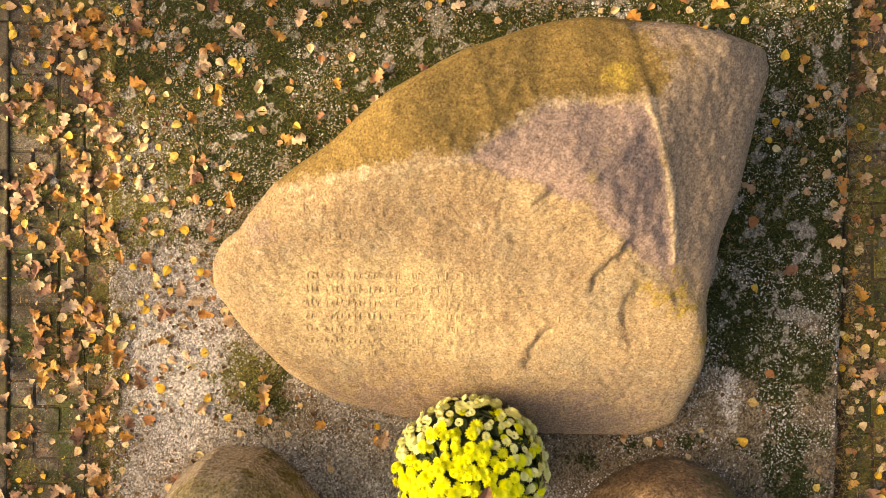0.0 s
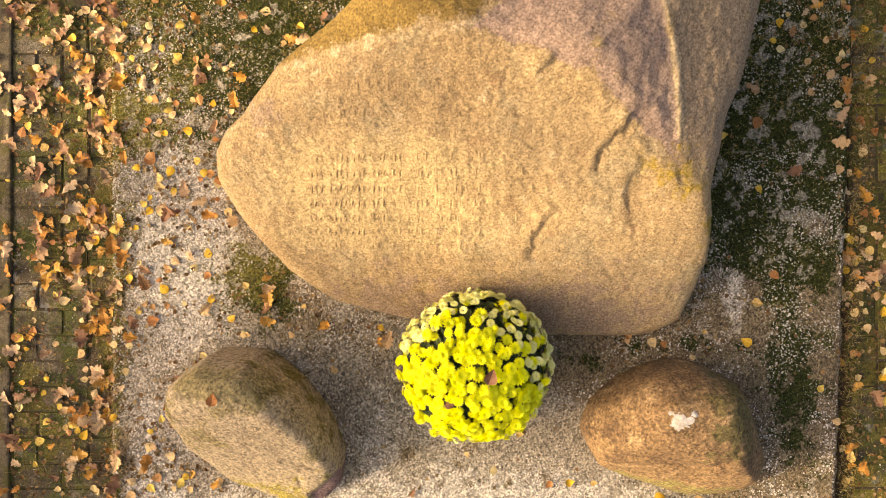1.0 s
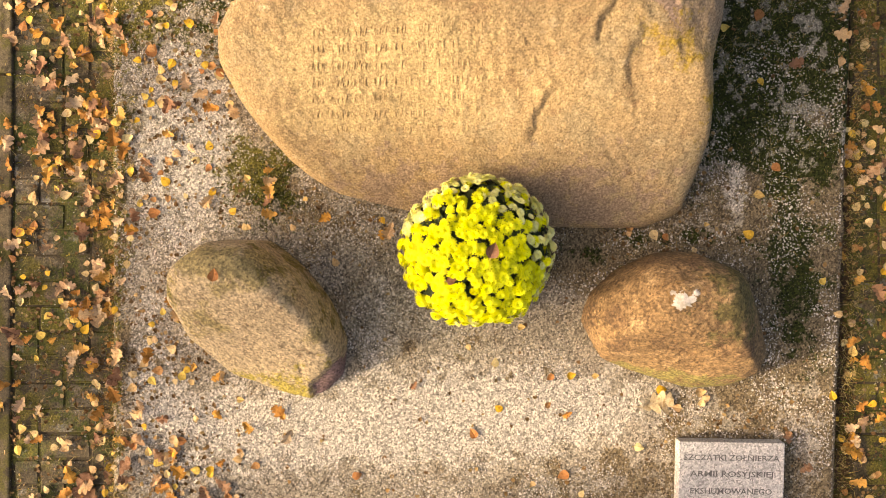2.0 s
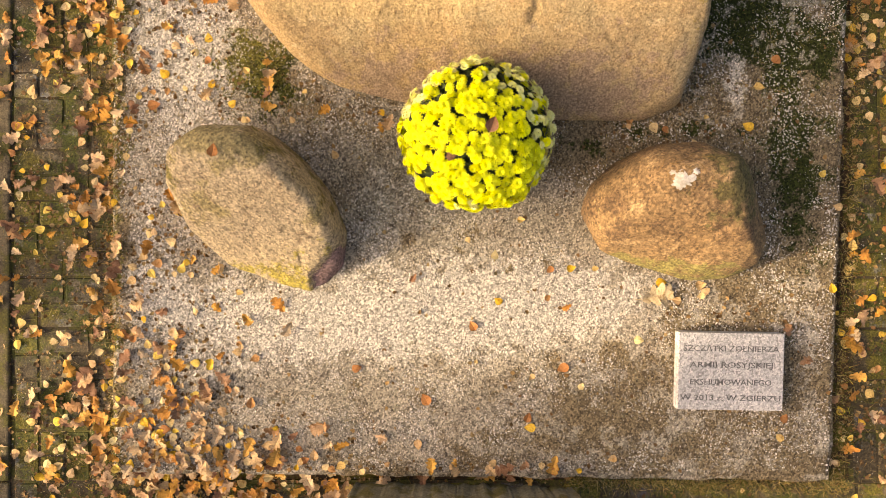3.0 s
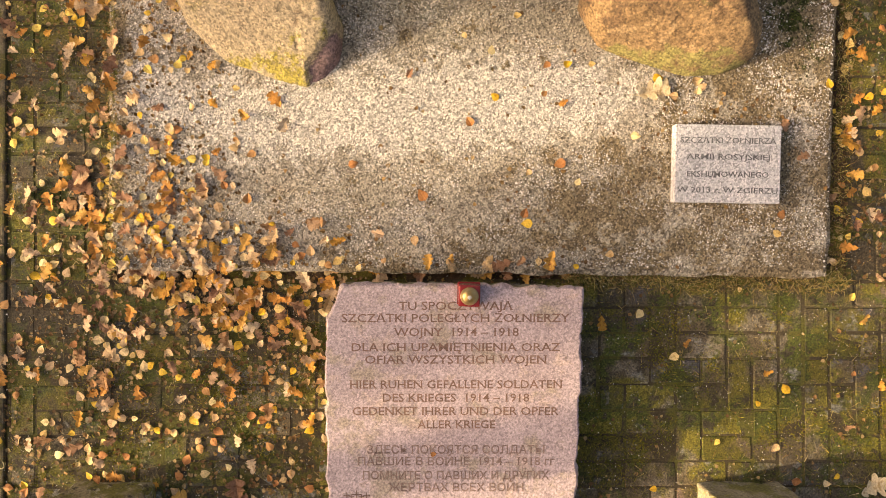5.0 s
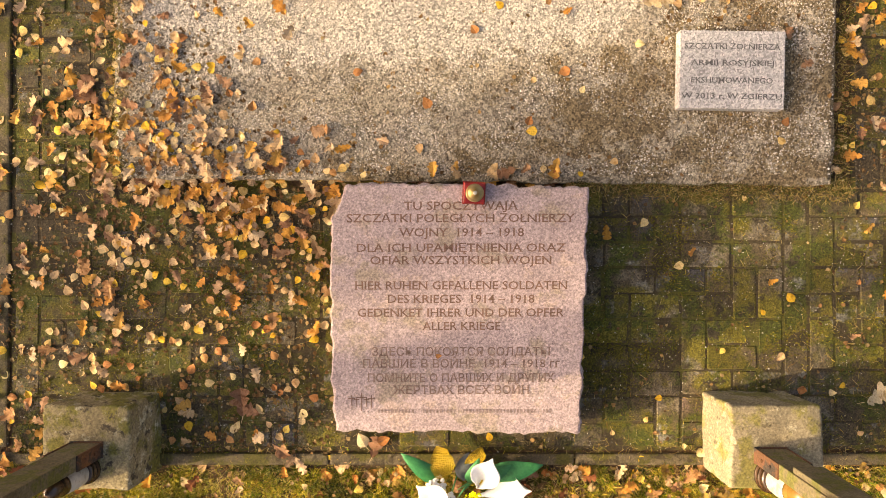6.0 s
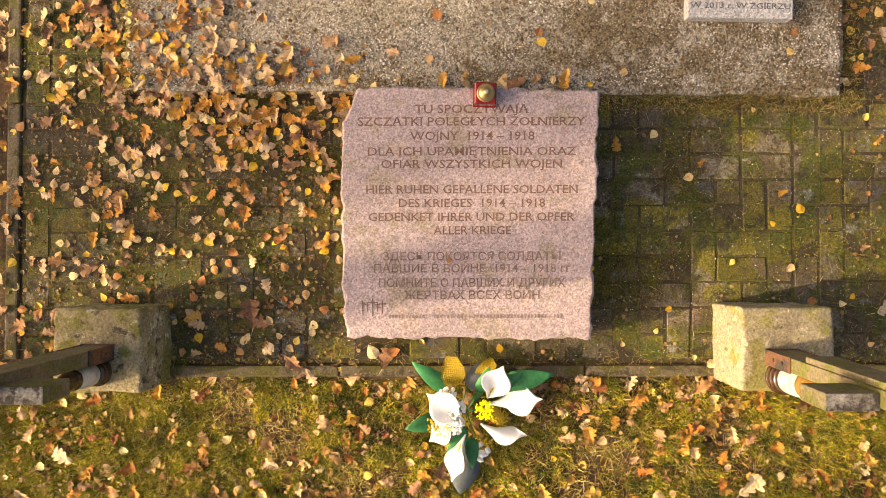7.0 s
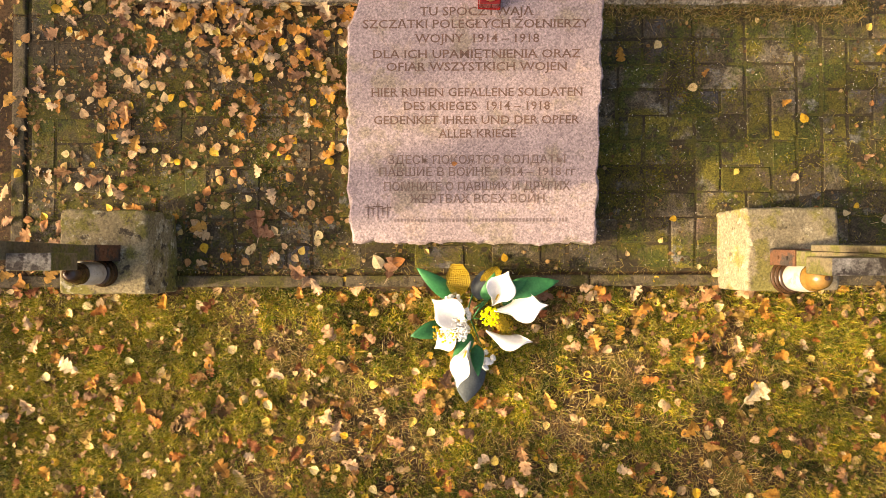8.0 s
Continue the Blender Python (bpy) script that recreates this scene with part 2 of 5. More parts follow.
M_birch = leaf_material("birch_leaves", [(0.7, 0.48, 0.18), (0.66, 0.442, 0.216), (0.74, 0.442, 0.045), (0.72, 0.538, 0.288), (0.52, 0.269, 0.108), (0.75, 0.557, 0.27), (0.44, 0.192, 0.072), (0.74, 0.528, 0.126), (0.62, 0.422, 0.234), (0.74, 0.48, 0.072), (0.6, 0.384, 0.198), (0.78, 0.634, 0.324)])
M_oak = leaf_material("oak_leaves", [(0.50, 0.31, 0.175), (0.58, 0.39, 0.24), (0.5, 0.23, 0.054), (0.34, 0.19, 0.11), (0.62, 0.45, 0.285), (0.56, 0.278, 0.054), (0.3, 0.154, 0.09), (0.60, 0.33, 0.085), (0.64, 0.43, 0.235), (0.42, 0.225, 0.105), (0.52, 0.24, 0.06)])
M_oak_pale = leaf_material("pale_oak_leaf", [(0.60, 0.46, 0.28), (0.62, 0.49, 0.31)])
M_litter = leaf_material("litter", [(0.38, 0.14, 0.035), (0.20, 0.10, 0.036), (0.46, 0.21, 0.045), (0.24, 0.085, 0.035), (0.30, 0.17, 0.048), (0.14, 0.08, 0.03), (0.24, 0.15, 0.042), (0.38, 0.24, 0.06)])
M_crumb = leaf_material("leaf_crumbs", [(0.20, 0.11, 0.045), (0.30, 0.18, 0.075), (0.14, 0.08, 0.035), (0.36, 0.25, 0.12)])
M_straw = leaf_material("dry_straw", [(0.56, 0.43, 0.20), (0.36, 0.24, 0.085), (0.26, 0.15, 0.045), (0.48, 0.36, 0.128), (0.18, 0.11, 0.0375)])
M_grass = leaf_material("short_grass", [(0.30, 0.265, 0.040), (0.38, 0.325, 0.060), (0.12, 0.15, 0.015), (0.46, 0.40, 0.10), (0.20, 0.22, 0.025), (0.50, 0.39, 0.16), (0.06, 0.12, 0.012), (0.34, 0.30, 0.05), (0.07, 0.08, 0.010), (0.16, 0.18, 0.018), (0.08, 0.16, 0.02), (0.40, 0.26, 0.09)], 0.6, (8.0, (0.34, 0.40, 0.46), (1.8, 1.65, 0.85)))
M_pavemoss = leaf_material("paving_moss", [(0.15, 0.135, 0.012), (0.21, 0.18, 0.016), (0.09, 0.10, 0.010), (0.26, 0.21, 0.03), (0.115, 0.125, 0.010)], 0.7, (9.0, (0.6, 0.7, 0.8), (1.2, 1.1, 0.9)))
M_tuft = leaf_material("yellow_moss_tufts", [(0.48, 0.42, 0.05), (0.58, 0.49, 0.08), (0.38, 0.37, 0.035), (0.64, 0.53, 0.13), (0.26, 0.30, 0.03)])
M_mossblade = leaf_material("moss", [(0.06, 0.075, 0.010), (0.12, 0.125, 0.018), (0.03, 0.04, 0.007), (0.19, 0.17, 0.035), (0.07, 0.09, 0.012), (0.34, 0.27, 0.13)])


# ---- helpers for building ----
def mesh_of(name, verts, faces, material=None, smooth=False):
    me = bpy.data.meshes.new(name)
    me.from_pydata([tuple(map(float, v)) for v in verts], [], [tuple(map(int, f)) for f in faces])
    me.validate()
    if smooth:
        me.shade_smooth()
    if material:
        me.materials.append(material)
    return me


def part(name, bm, material, parent=None, label="", smooth=False):
    """Links a bmesh (or a finished mesh) as one mesh object under a thing or a part."""
    if isinstance(bm, bmesh.types.BMesh):
        me = bpy.data.meshes.new(name)
        bmesh.ops.recalc_face_normals(bm, faces=bm.faces)
        bm.to_mesh(me)
        bm.free()
        if smooth:
            me.shade_smooth()
        me.materials.append(material)
    else:
        me = bm
    ob = new(name, me)
    if parent:
        ob.parent = parent
    if label:
        ob["label"] = label
    return ob


def box(cx, cy, cz, sx, sy, sz, bevel=0.0, seg=2, rot=None, bm=None):
    """A bevelled box by centre and full sizes, into bm or a new bmesh."""
    own = bmesh.new()
    bmesh.ops.create_cube(own, size=1.0, matrix=Matrix.Diagonal((sx, sy, sz, 1)))
    if bevel:
        bmesh.ops.bevel(own, geom=own.edges[:], offset=bevel, segments=seg, affect="EDGES", profile=0.6)
    m = Matrix.Translation((cx, cy, cz)) @ (rot or Matrix())
    bmesh.ops.transform(own, matrix=m, verts=own.verts)
    if bm is None:
        return own
    tmp = bpy.data.meshes.new("tmp")
    own.to_mesh(tmp)
    own.free()
    bm.from_mesh(tmp)
    bpy.data.meshes.remove(tmp)
    return bm


def fbm(p, scale, octaves=4):
    return noise.fractal(Vector(p) * scale, 1.0, 2.0, octaves)


def lathe(profile, n=24, bm=None, at=(0, 0, 0)):
    """A turned body from (radius, height) pairs."""
    bm = bm or bmesh.new()
    rings = []
    for r, z in profile:
        if r < 1e-5:
            rings.append([bm.verts.new((at[0], at[1], at[2] + z))])
        else:
            rings.append([bm.verts.new((at[0] + r * math.cos(6.28319 * i / n), at[1] + r * math.sin(6.28319 * i / n), at[2] + z)) for i in range(n)])
    for a, b in zip(rings, rings[1:]):
        for i in range(n):
            j = (i + 1) % n
            q = [a[i % len(a)], a[j % len(a)], b[j % len(b)], b[i % len(b)]]
            q = list(dict.fromkeys(q))
            if len(q) > 2:
                bm.faces.new(q)
    return bm


def lawn_z(x, y):
    """The height of the uneven lawn."""
    return -0.016 + 0.020 * fbm((x, y, 0), 1.6) + 0.030 * fbm((x, y, 4), 5.0, 2)


def thing(name, label, category, at=(0, 0, 0), group="", kind=""):
    """An empty at a thing's base that carries its parts."""
    ob = new(name)
    ob.location = at
    ob.empty_display_size = 0.05
    return tagged(ob, label, category, group, kind)


def soft_min(values, k):
    a = np.stack(values)
    low = a.min(axis=0)
    return low - k * np.log(np.exp(-(a - low) / k).sum(axis=0))


def rock_mesh(name, outline, planes, soft, edge, rings, around, rough, seed, centre, material, carve=None, zones=None):
    """A boulder that stands on its outline; its top is cut by planes z = a + b x + c y, with rounded edges and an uneven skin.
    carve(x, y) gives extra height; zones: values by name kept on the mesh for its material, each from (x, y)."""
    n = len(outline)
    o = np.array(outline) - centre
    t = np.linspace(0, n, around, endpoint=False)
    i = t.astype(int)
    f = (t - i)[:, None]
    p0, p1, p2, p3 = o[(i - 1) % n], o[i % n], o[(i + 1) % n], o[(i + 2) % n]
    curve = 0.5 * (2 * p1 + (p2 - p0) * f + (2 * p0 - 5 * p1 + 4 * p2 - p3) * f ** 2 + (3 * p1 - p0 - 3 * p2 + p3) * f ** 3)
    curve = 0.3 * curve + 0.7 * (p1 + (p2 - p1) * f)
    s = 1 - (1 - np.arange(1, rings) / (rings - 1)) ** 1.5
    xy = np.concatenate([[np.zeros(2)], (s[:, None, None] * curve[None]).reshape(-1, 2)]) + centre
    ss = np.concatenate([[0.0], np.repeat(s, around)])
    x, y = xy[:, 0], xy[:, 1]
    z = soft_min([a + b * x + c * y for a, b, c in planes], soft)
    if carve:
        z = z + carve(x, y)
    z = np.maximum(z, 0.02) * np.sqrt(np.maximum(0.0, 1 - ss ** edge))
    d = np.array([noise.noise_vector(Vector((a * 2.3, b * 2.3, c * 2.3 + seed))) * 2.0 + noise.noise_vector(Vector((a * 9, b * 9, c * 9 + seed))) * 0.85 + noise.noise_vector(Vector((a * 30, b * 30, c * 30 + seed))) * 0.34
                  + noise.noise_vector(Vector((a * 62, b * 62, c * 62 + seed))) * 0.26 for a, b, c in zip(x, y, z)]) * rough
    d[:, 2] *= np.minimum(1.0, z / 0.05)
    verts = np.stack([x, y, z], 1) + d * np.array((0.5, 0.5, 1.0))
    q = np.arange(around)
    r = (q + 1) % around
    faces = [(0, 1 + int(u), 1 + int(v)) for u, v in zip(q, r)]
    for k in range(1, rings - 1):
        a, b = 1 + (k - 1) * around, 1 + k * around
        faces += np.stack([a + q, b + q, b + r, a + r], 1).tolist()
    last = 1 + (rings - 2) * around
    foot = verts[last:last + around].copy()
    foot[:, :2] = foot[:, :2] * 0.97 + centre * 0.03
    foot[:, 2] = -0.03
    faces += np.stack([last + q, last + around + q, last + around + r, last + r], 1).tolist()
    verts = np.concatenate([verts, foot])
    me = mesh_of(name, verts, faces, material, True)
    for key, fn in (zones or {}).items():
        layer = me.attributes.new(key, "FLOAT", "POINT")
        layer.data.foreach_set("value", np.clip(fn(verts[:, 0], verts[:, 1]), 0, 1).astype(np.float32))
    return me


def step(v, width):
    """0 to 1 as v goes from -width to width."""
    return np.clip(v / (2 * width) + 0.5, 0, 1)


def beside(x, y, ax, ay, bx, by):
    """How far (x, y) lies to the left of the line from a to b."""
    k = math.hypot(bx - ax, by - ay)
    return ((bx - ax) * (y - ay) - (by - ay) * (x - ax)) / k


def along(x, y, pts):
    """The distance to a chain of points."""
    best = None
    for (ax, ay), (bx, by) in zip(pts, pts[1:]):
        t = np.clip(((x - ax) * (bx - ax) + (y - ay) * (by - ay)) / ((bx - ax) ** 2 + (by - ay) ** 2), 0, 1)
        d = np.hypot(x - ax - t * (bx - ax), y - ay - t * (by - ay))
        best = d if best is None else np.minimum(best, d)
    return best


def inside(x, y, poly):
    hit = False
    for (ax, ay), (bx, by) in zip(poly, poly[1:] + poly[:1]):
        if (ay > y) != (by > y) and x < (bx - ax) * (y - ay) / (by - ay) + ax:
            hit = not hit
    return hit


# ---- ground, paving bed, pad ----
PAD_Z = 0.04
PAD = [(-1.30, 1.9), (-1.31, -2.09), (0.3, -2.075), (1.475, -2.11), (1.515, -1.2), (1.56, -0.2), (1.59, 1.9)]


def ground_sheet():
    verts, faces = [], []
    xs = [-900, -60, -14, -5, -2.6] + [-2.2 + 0.055 * i for i in range(81)] + [2.6, 5, 14, 60, 900]
    ys = [-900, -60, -14, -6] + [-5.0 + 0.05 * i for i in range(36)] + [-3.2 + 0.11 * i for i in range(51)] + [3.4, 6, 14, 60, 900]
    for y in ys:
        for x in xs:
            z = -0.012
            if y < -3.2:
                z = lawn_z(x, y) - 0.003
            if abs(x) > 2.6 or y < -5 or y > 2.6:
                z = -0.03
            verts.append((x, y, z))
    w = len(xs)
    for j in range(len(ys) - 1):
        for i in range(w - 1):
            faces.append((j * w + i, j * w + i + 1, (j + 1) * w + i + 1, (j + 1) * w + i))
    return tagged(part("ground", mesh_of("ground", verts, faces, M_soil, True), None), "brown soil with moss, short grass and leaf litter", "ground", kind="structure")


def pad_slab():
    """The pad's top as a fine sheet with worn edges, and its sides."""
    verts, faces, keep = [], [], {}
    nx, ny = 150, 206
    for j in range(ny):
        v = j / (ny - 1)
        y = -2.09 + 3.99 * v
        x0 = -1.305 + 0.008 * fbm((y, 1, 0), 6.0)
        x1 = 1.475 + 0.13 * min(1.0, v * 1.25) - 0.03 * v + 0.010 * fbm((y, 5, 0), 6.0)
        for i in range(nx):
            u = i / (nx - 1)
            x = x0 + (x1 - x0) * u
            yy = y + (1 - v) ** 8 * (0.014 - 0.035 * u + 0.012 * fbm((x, 2, 0), 7.0))
            rim = min(i, nx - 1 - i, j, 2)
            verts.append((x, yy, PAD_Z + 0.003 * fbm((x, y, 0), 5.0) - (0.008 if rim == 0 else 0.0)))
    for j in range(ny - 1):
        for i in range(nx - 1):
            faces.append((j * nx + i, j * nx + i + 1, (j + 1) * nx + i + 1, (j + 1) * nx + i))
    edge = [i for i in range(nx)] + [j * nx + nx - 1 for j in range(1, ny)] + [(ny - 1) * nx + i for i in range(nx - 2, -1, -1)] + [j * nx for j in range(ny - 2, 0, -1)]
    base = len(verts)
    verts += [(verts[k][0], verts[k][1], -0.05) for k in edge]
    for q in range(len(edge)):
        r = (q + 1) % len(edge)
        faces.append((edge[q], base + q, base + r, edge[r]))
    me = mesh_of("pad", verts, faces, M_pad, False)
    p = np.array(verts)
    x, y = p[:, 0], p[:, 1]
    n1 = np.array([fbm((a, b, 0), 1.9) for a, b in zip(x, y)])
    n2 = np.array([fbm((a, b, 9), 5.0) for a, b in zip(x, y)])
    n3 = np.array([fbm((a, b, 4), 12.0, 3) for a, b in zip(x, y)])
    blob = lambda cx, cy, rx, ry: np.exp(-((x - cx) / rx) ** 2 - ((y - cy) / ry) ** 2)
    moss = 0.85 * step(y - 0.20 + 0.30 * n1, 0.35) + 0.75 * blob(1.12, 0.35, 0.22, 0.55) + 0.75 * blob(1.15, -0.25, 0.3, 0.40) + 0.45 * blob(1.36, -0.9, 0.13, 0.6) + 0.85 * blob(-0.72, -0.55, 0.15, 0.15) + 0.36 * blob(1.32, -1.0, 0.14, 0.28) + 0.55 * blob(0.95, -0.76, 0.35, 0.06) + 0.45 * blob(0.50, -0.80, 0.12, 0.10) - 0.25 * blob(-1.2, 0.0, 0.12, 0.5) + 0.42 * blob(-0.95, 0.7, 0.45, 0.5) + 0.75 * step(x - 0.98 + 0.10 * n2, 0.10) * step(y + 0.38 + 0.25 * n1, 0.15) - 0.6 * np.maximum(n2, 0) - 0.75 * np.maximum(n3 - 0.05, 0) - 0.3 * blob(1.50, 0.5, 0.05, 0.6) + 0.18 * step(y + 0.4, 0.5) - 0.7 * blob(1.12, -0.55, 0.10, 0.16) - 0.6 * blob(1.40, -0.28, 0.11, 0.12)
    light = 0.5 * step(-1.255 - x + 0.04 * n3, 0.03) + 0.75 * blob(-1.12, 0.35, 0.22, 0.5) + 0.35 * blob(1.35, -0.55, 0.2, 0.4) + 0.8 * blob(-0.78, -0.50, 0.16, 0.17) + 0.3 * blob(-1.25, -0.2, 0.08, 0.6) - 0.3 * np.abs(n2)
    spots = sum(blob(a, b, r, r) for a, b, r in ((0.38, -1.27, 0.035), (0.22, -1.30, 0.05), (-0.15, -1.18, 0.05), (0.10, -1.12, 0.06), (-0.30, -1.02, 0.04), (0.62, -1.62, 0.05)))
    # brown dirt, with shade put into the colour beside flower and right stone
    dirt_shade = 0.5 * blob(1.3, -0.65, 0.25, 0.35) + 0.85 * blob(0.55, -0.80, 0.28, 0.10) + 0.85 * blob(1.28, -1.05, 0.18, 0.30) + 0.5 * blob(1.05, -0.95, 0.45, 0.35) + 0.5 * blob(0.3, -0.75, 0.6, 0.13) + 0.5 * blob(1.2, -1.45, 0.35, 0.4) + 0.35 * blob(0.5, -1.80, 0.5, 0.2) + 0.6 * spots + 0.30 * blob(0.2, -2.05, 1.3, 0.10) + 0.05 * blob(-1.2, -1.1, 0.15, 0.4) + 0.3 * n1 + 0.4 * step(y + 0.75, 0.25) - 0.4 * blob(0.0, -1.43, 1.2, 0.2) - 0.5 * blob(-1.05, -0.35, 0.25, 0.5) - 0.5 * blob(1.12, -0.57, 0.08, 0.14) - 0.55 * blob(-0.18, -0.95, 0.28, 0.22) + 0.30 * blob(0.9, -1.80, 0.6, 0.30) + 0.6 * step(-1.245 - x + 0.05 * n3, 0.03) + 0.55 * step(x - 1.44 - 0.033 * (y + 2.1) + 0.05 * n3, 0.03) + 0.35 * n3 + 0.35 * n2
    # bare pale chips, and the pad's sunlit bands put into the colour
    clean_lit = 0.4 * blob(-1.15, -1.15, 0.14, 0.4) + 0.85 * blob(-0.45, -1.47, 0.75, 0.19) + 0.85 * blob(0.35, -1.40, 0.42, 0.15) + 0.25 * blob(-0.9, -1.75, 0.35, 0.25) + 1.05 * blob(-1.02, -0.38, 0.22, 0.45) + 1.1 * blob(1.12, -0.57, 0.07, 0.13) + 0.15 * n1 + 0.35 * blob(-0.18, -0.95, 0.28, 0.22) + 0.7 * blob(1.40, -0.28, 0.10, 0.10) + 0.3 * n3
    n4 = np.array([fbm((a, b, 14), 26.0, 3) for a, b in zip(x, y)])
    lichen = (0.03 + 0.07 * step(x, 0.4) + 0.5 * n3 + 0.9 * n4 + 0.3 * n2) * step(y + 0.55, 0.2) - 0.4 * blob(-0.72, -0.55, 0.2, 0.2) - 0.25 * blob(0.93, 0.1, 0.12, 0.6)
    clean_lit -= 0.9 * np.maximum(n3 - 0.22, 0) + 0.9 * np.maximum(n4 - 0.25, 0)
    for key, v in (("clean_lit", clean_lit), ("moss", 0.86 * moss), ("lichen", lichen), ("moss_light", 0.8 * light), ("dirt_shade", dirt_shade)):
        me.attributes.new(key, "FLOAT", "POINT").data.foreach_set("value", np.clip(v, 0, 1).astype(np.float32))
    return tagged(part("pad", me, None), "exposed aggregate concrete pad, mossy and stained", "concrete pad", kind="structure")


ground_sheet()
pad_slab()

# ---- the large boulder and the two stones ----
BOULDER = [(-0.832, -0.05), (-0.785, 0.028), (-0.722, 0.072), (-0.681, 0.125), (-0.596, 0.216), (-0.415, 0.331), (-0.177, 0.494), (0.076, 0.638), (0.257, 0.707),
           (0.455, 0.738), (0.726, 0.72), (0.879, 0.681), (1.025, 0.643), (1.056, 0.573), (1.015, 0.422), (0.977, 0.195), (0.915, 0.006),
           (0.895, -0.17), (0.925, -0.435), (0.878, -0.649), (0.753, -0.713), (0.379, -0.713), (0.028, -0.686), (-0.213, -0.654), (-0.433, -0.588), (-0.608, -0.462), (-0.712, -0.347), (-0.785, -0.245), (-0.838, -0.13)]
VEIN = [(0.585, 0.42), (0.63, 0.31), (0.675, 0.16), (0.70, 0.03), (0.705, -0.03)]
CRACKS = ([(0.565, 0.035), (0.53, -0.02), (0.49, -0.06), (0.465, -0.115)], [(0.35, -0.265), (0.315, -0.305), (0.30, -0.345), (0.285, -0.41)], [(0.30, 0.165), (0.26, 0.135)], [(0.60, -0.13), (0.575, -0.19), (0.60, -0.25)])


def boulder_carve(x, y):
    h = 0.007 * np.exp(-(along(x, y, VEIN) / 0.010) ** 2)
    jag = 0.004 * np.sin(x * 57 + y * 83) + 0.0025 * np.sin(x * 131 - y * 107) + 0.0015 * np.sin(x * 290 + y * 210)
    for k, chain in enumerate(CRACKS):
        h -= (0.012, 0.010, 0.006, 0.006)[k] * np.exp(-(along(x + jag, y - 0.6 * jag, chain) / 0.009) ** 2)
        h += 0.005 * np.exp(-(along(x + 0.022 + jag, y - 0.016, chain) / 0.022) ** 2) - 0.005 * np.exp(-(along(x - 0.02, y + 0.016 + jag, chain) / 0.03) ** 2)
    east = step(beside(x, y, 0.60, 0.42, 0.71, -0.05), 0.012)
    return h - 0.006 * east * step(y + 0.1, 0.1) - 0.012 * boulder_purple(x, y)


def boulder_purple(x, y):
    north = np.maximum(beside(x, y, 0.06, 0.25, 0.40, 0.14), beside(x, y, 0.40, 0.14, 0.74, -0.15))
    south = np.minimum(-beside(x, y, 0.03, 0.25, 0.28, 0.42), 0.43 - y)
    west = beside(x, y, 0.60, 0.42, 0.71, -0.05)
    return step(np.minimum(np.minimum(north, south), -west), 0.02)


def boulder_mossy(x, y):
    ridge = np.maximum(0.20 + 0.075 * (x + 0.58) / 0.63, np.minimum(0.27 + (x - 0.05) * 0.68, 0.44))
    return 0.78 * step(y - ridge, 0.05) * step(0.66 - x, 0.12)


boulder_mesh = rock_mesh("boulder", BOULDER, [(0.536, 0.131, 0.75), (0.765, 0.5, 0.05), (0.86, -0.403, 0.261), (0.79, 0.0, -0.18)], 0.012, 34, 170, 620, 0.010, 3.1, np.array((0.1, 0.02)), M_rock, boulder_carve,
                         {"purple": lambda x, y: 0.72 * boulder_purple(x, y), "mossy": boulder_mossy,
                          "east": lambda x, y: step(beside(x, y, 0.60, 0.42, 0.71, -0.05), 0.02) * step(y + 0.12, 0.06) * 0.72,
                          "yellow": lambda x, y: 0.40 * np.exp(-((x - 0.71) / 0.11) ** 2 - ((y + 0.15) / 0.14) ** 2) + 0.5 * np.exp(-((x - 0.50) / 0.06) ** 2 - ((y - 0.52) / 0.08) ** 2) + 0.4 * np.exp(-((x - 0.86) / 0.05) ** 2 - ((y + 0.35) / 0.15) ** 2),
                          # worn face round the inscription, its sunlit cream put into the colour
                          "dressed_lit": lambda x, y: 0.72 * np.exp(-((x + 0.25) / 0.40) ** 4 - ((y + 0.20) / 0.20) ** 4),
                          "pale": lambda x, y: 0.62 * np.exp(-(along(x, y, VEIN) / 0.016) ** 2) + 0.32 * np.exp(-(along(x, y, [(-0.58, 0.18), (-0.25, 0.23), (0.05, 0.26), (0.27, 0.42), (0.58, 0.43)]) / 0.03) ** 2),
                          # dull brown patches; along the south rim partly shade put into colour
                          "dull_shaded": lambda x, y: 0.42 * np.exp(-((x + 0.62) / 0.10) ** 2 - ((y - 0.08) / 0.10) ** 2) + 0.62 * np.exp(-((x - 0.15) / 0.7) ** 4 - ((y + 0.62) / 0.17) ** 2) + 0.5 * np.exp(-((x - 0.62) / 0.10) ** 2 - ((y - 0.64) / 0.09) ** 2)})
boulder = thing("boulder", "large ochre granite boulder with worn cut inscription and lichen", "boulder", (0, 0, PAD_Z - 0.02))
part("rock", boulder_mesh, None, boulder)

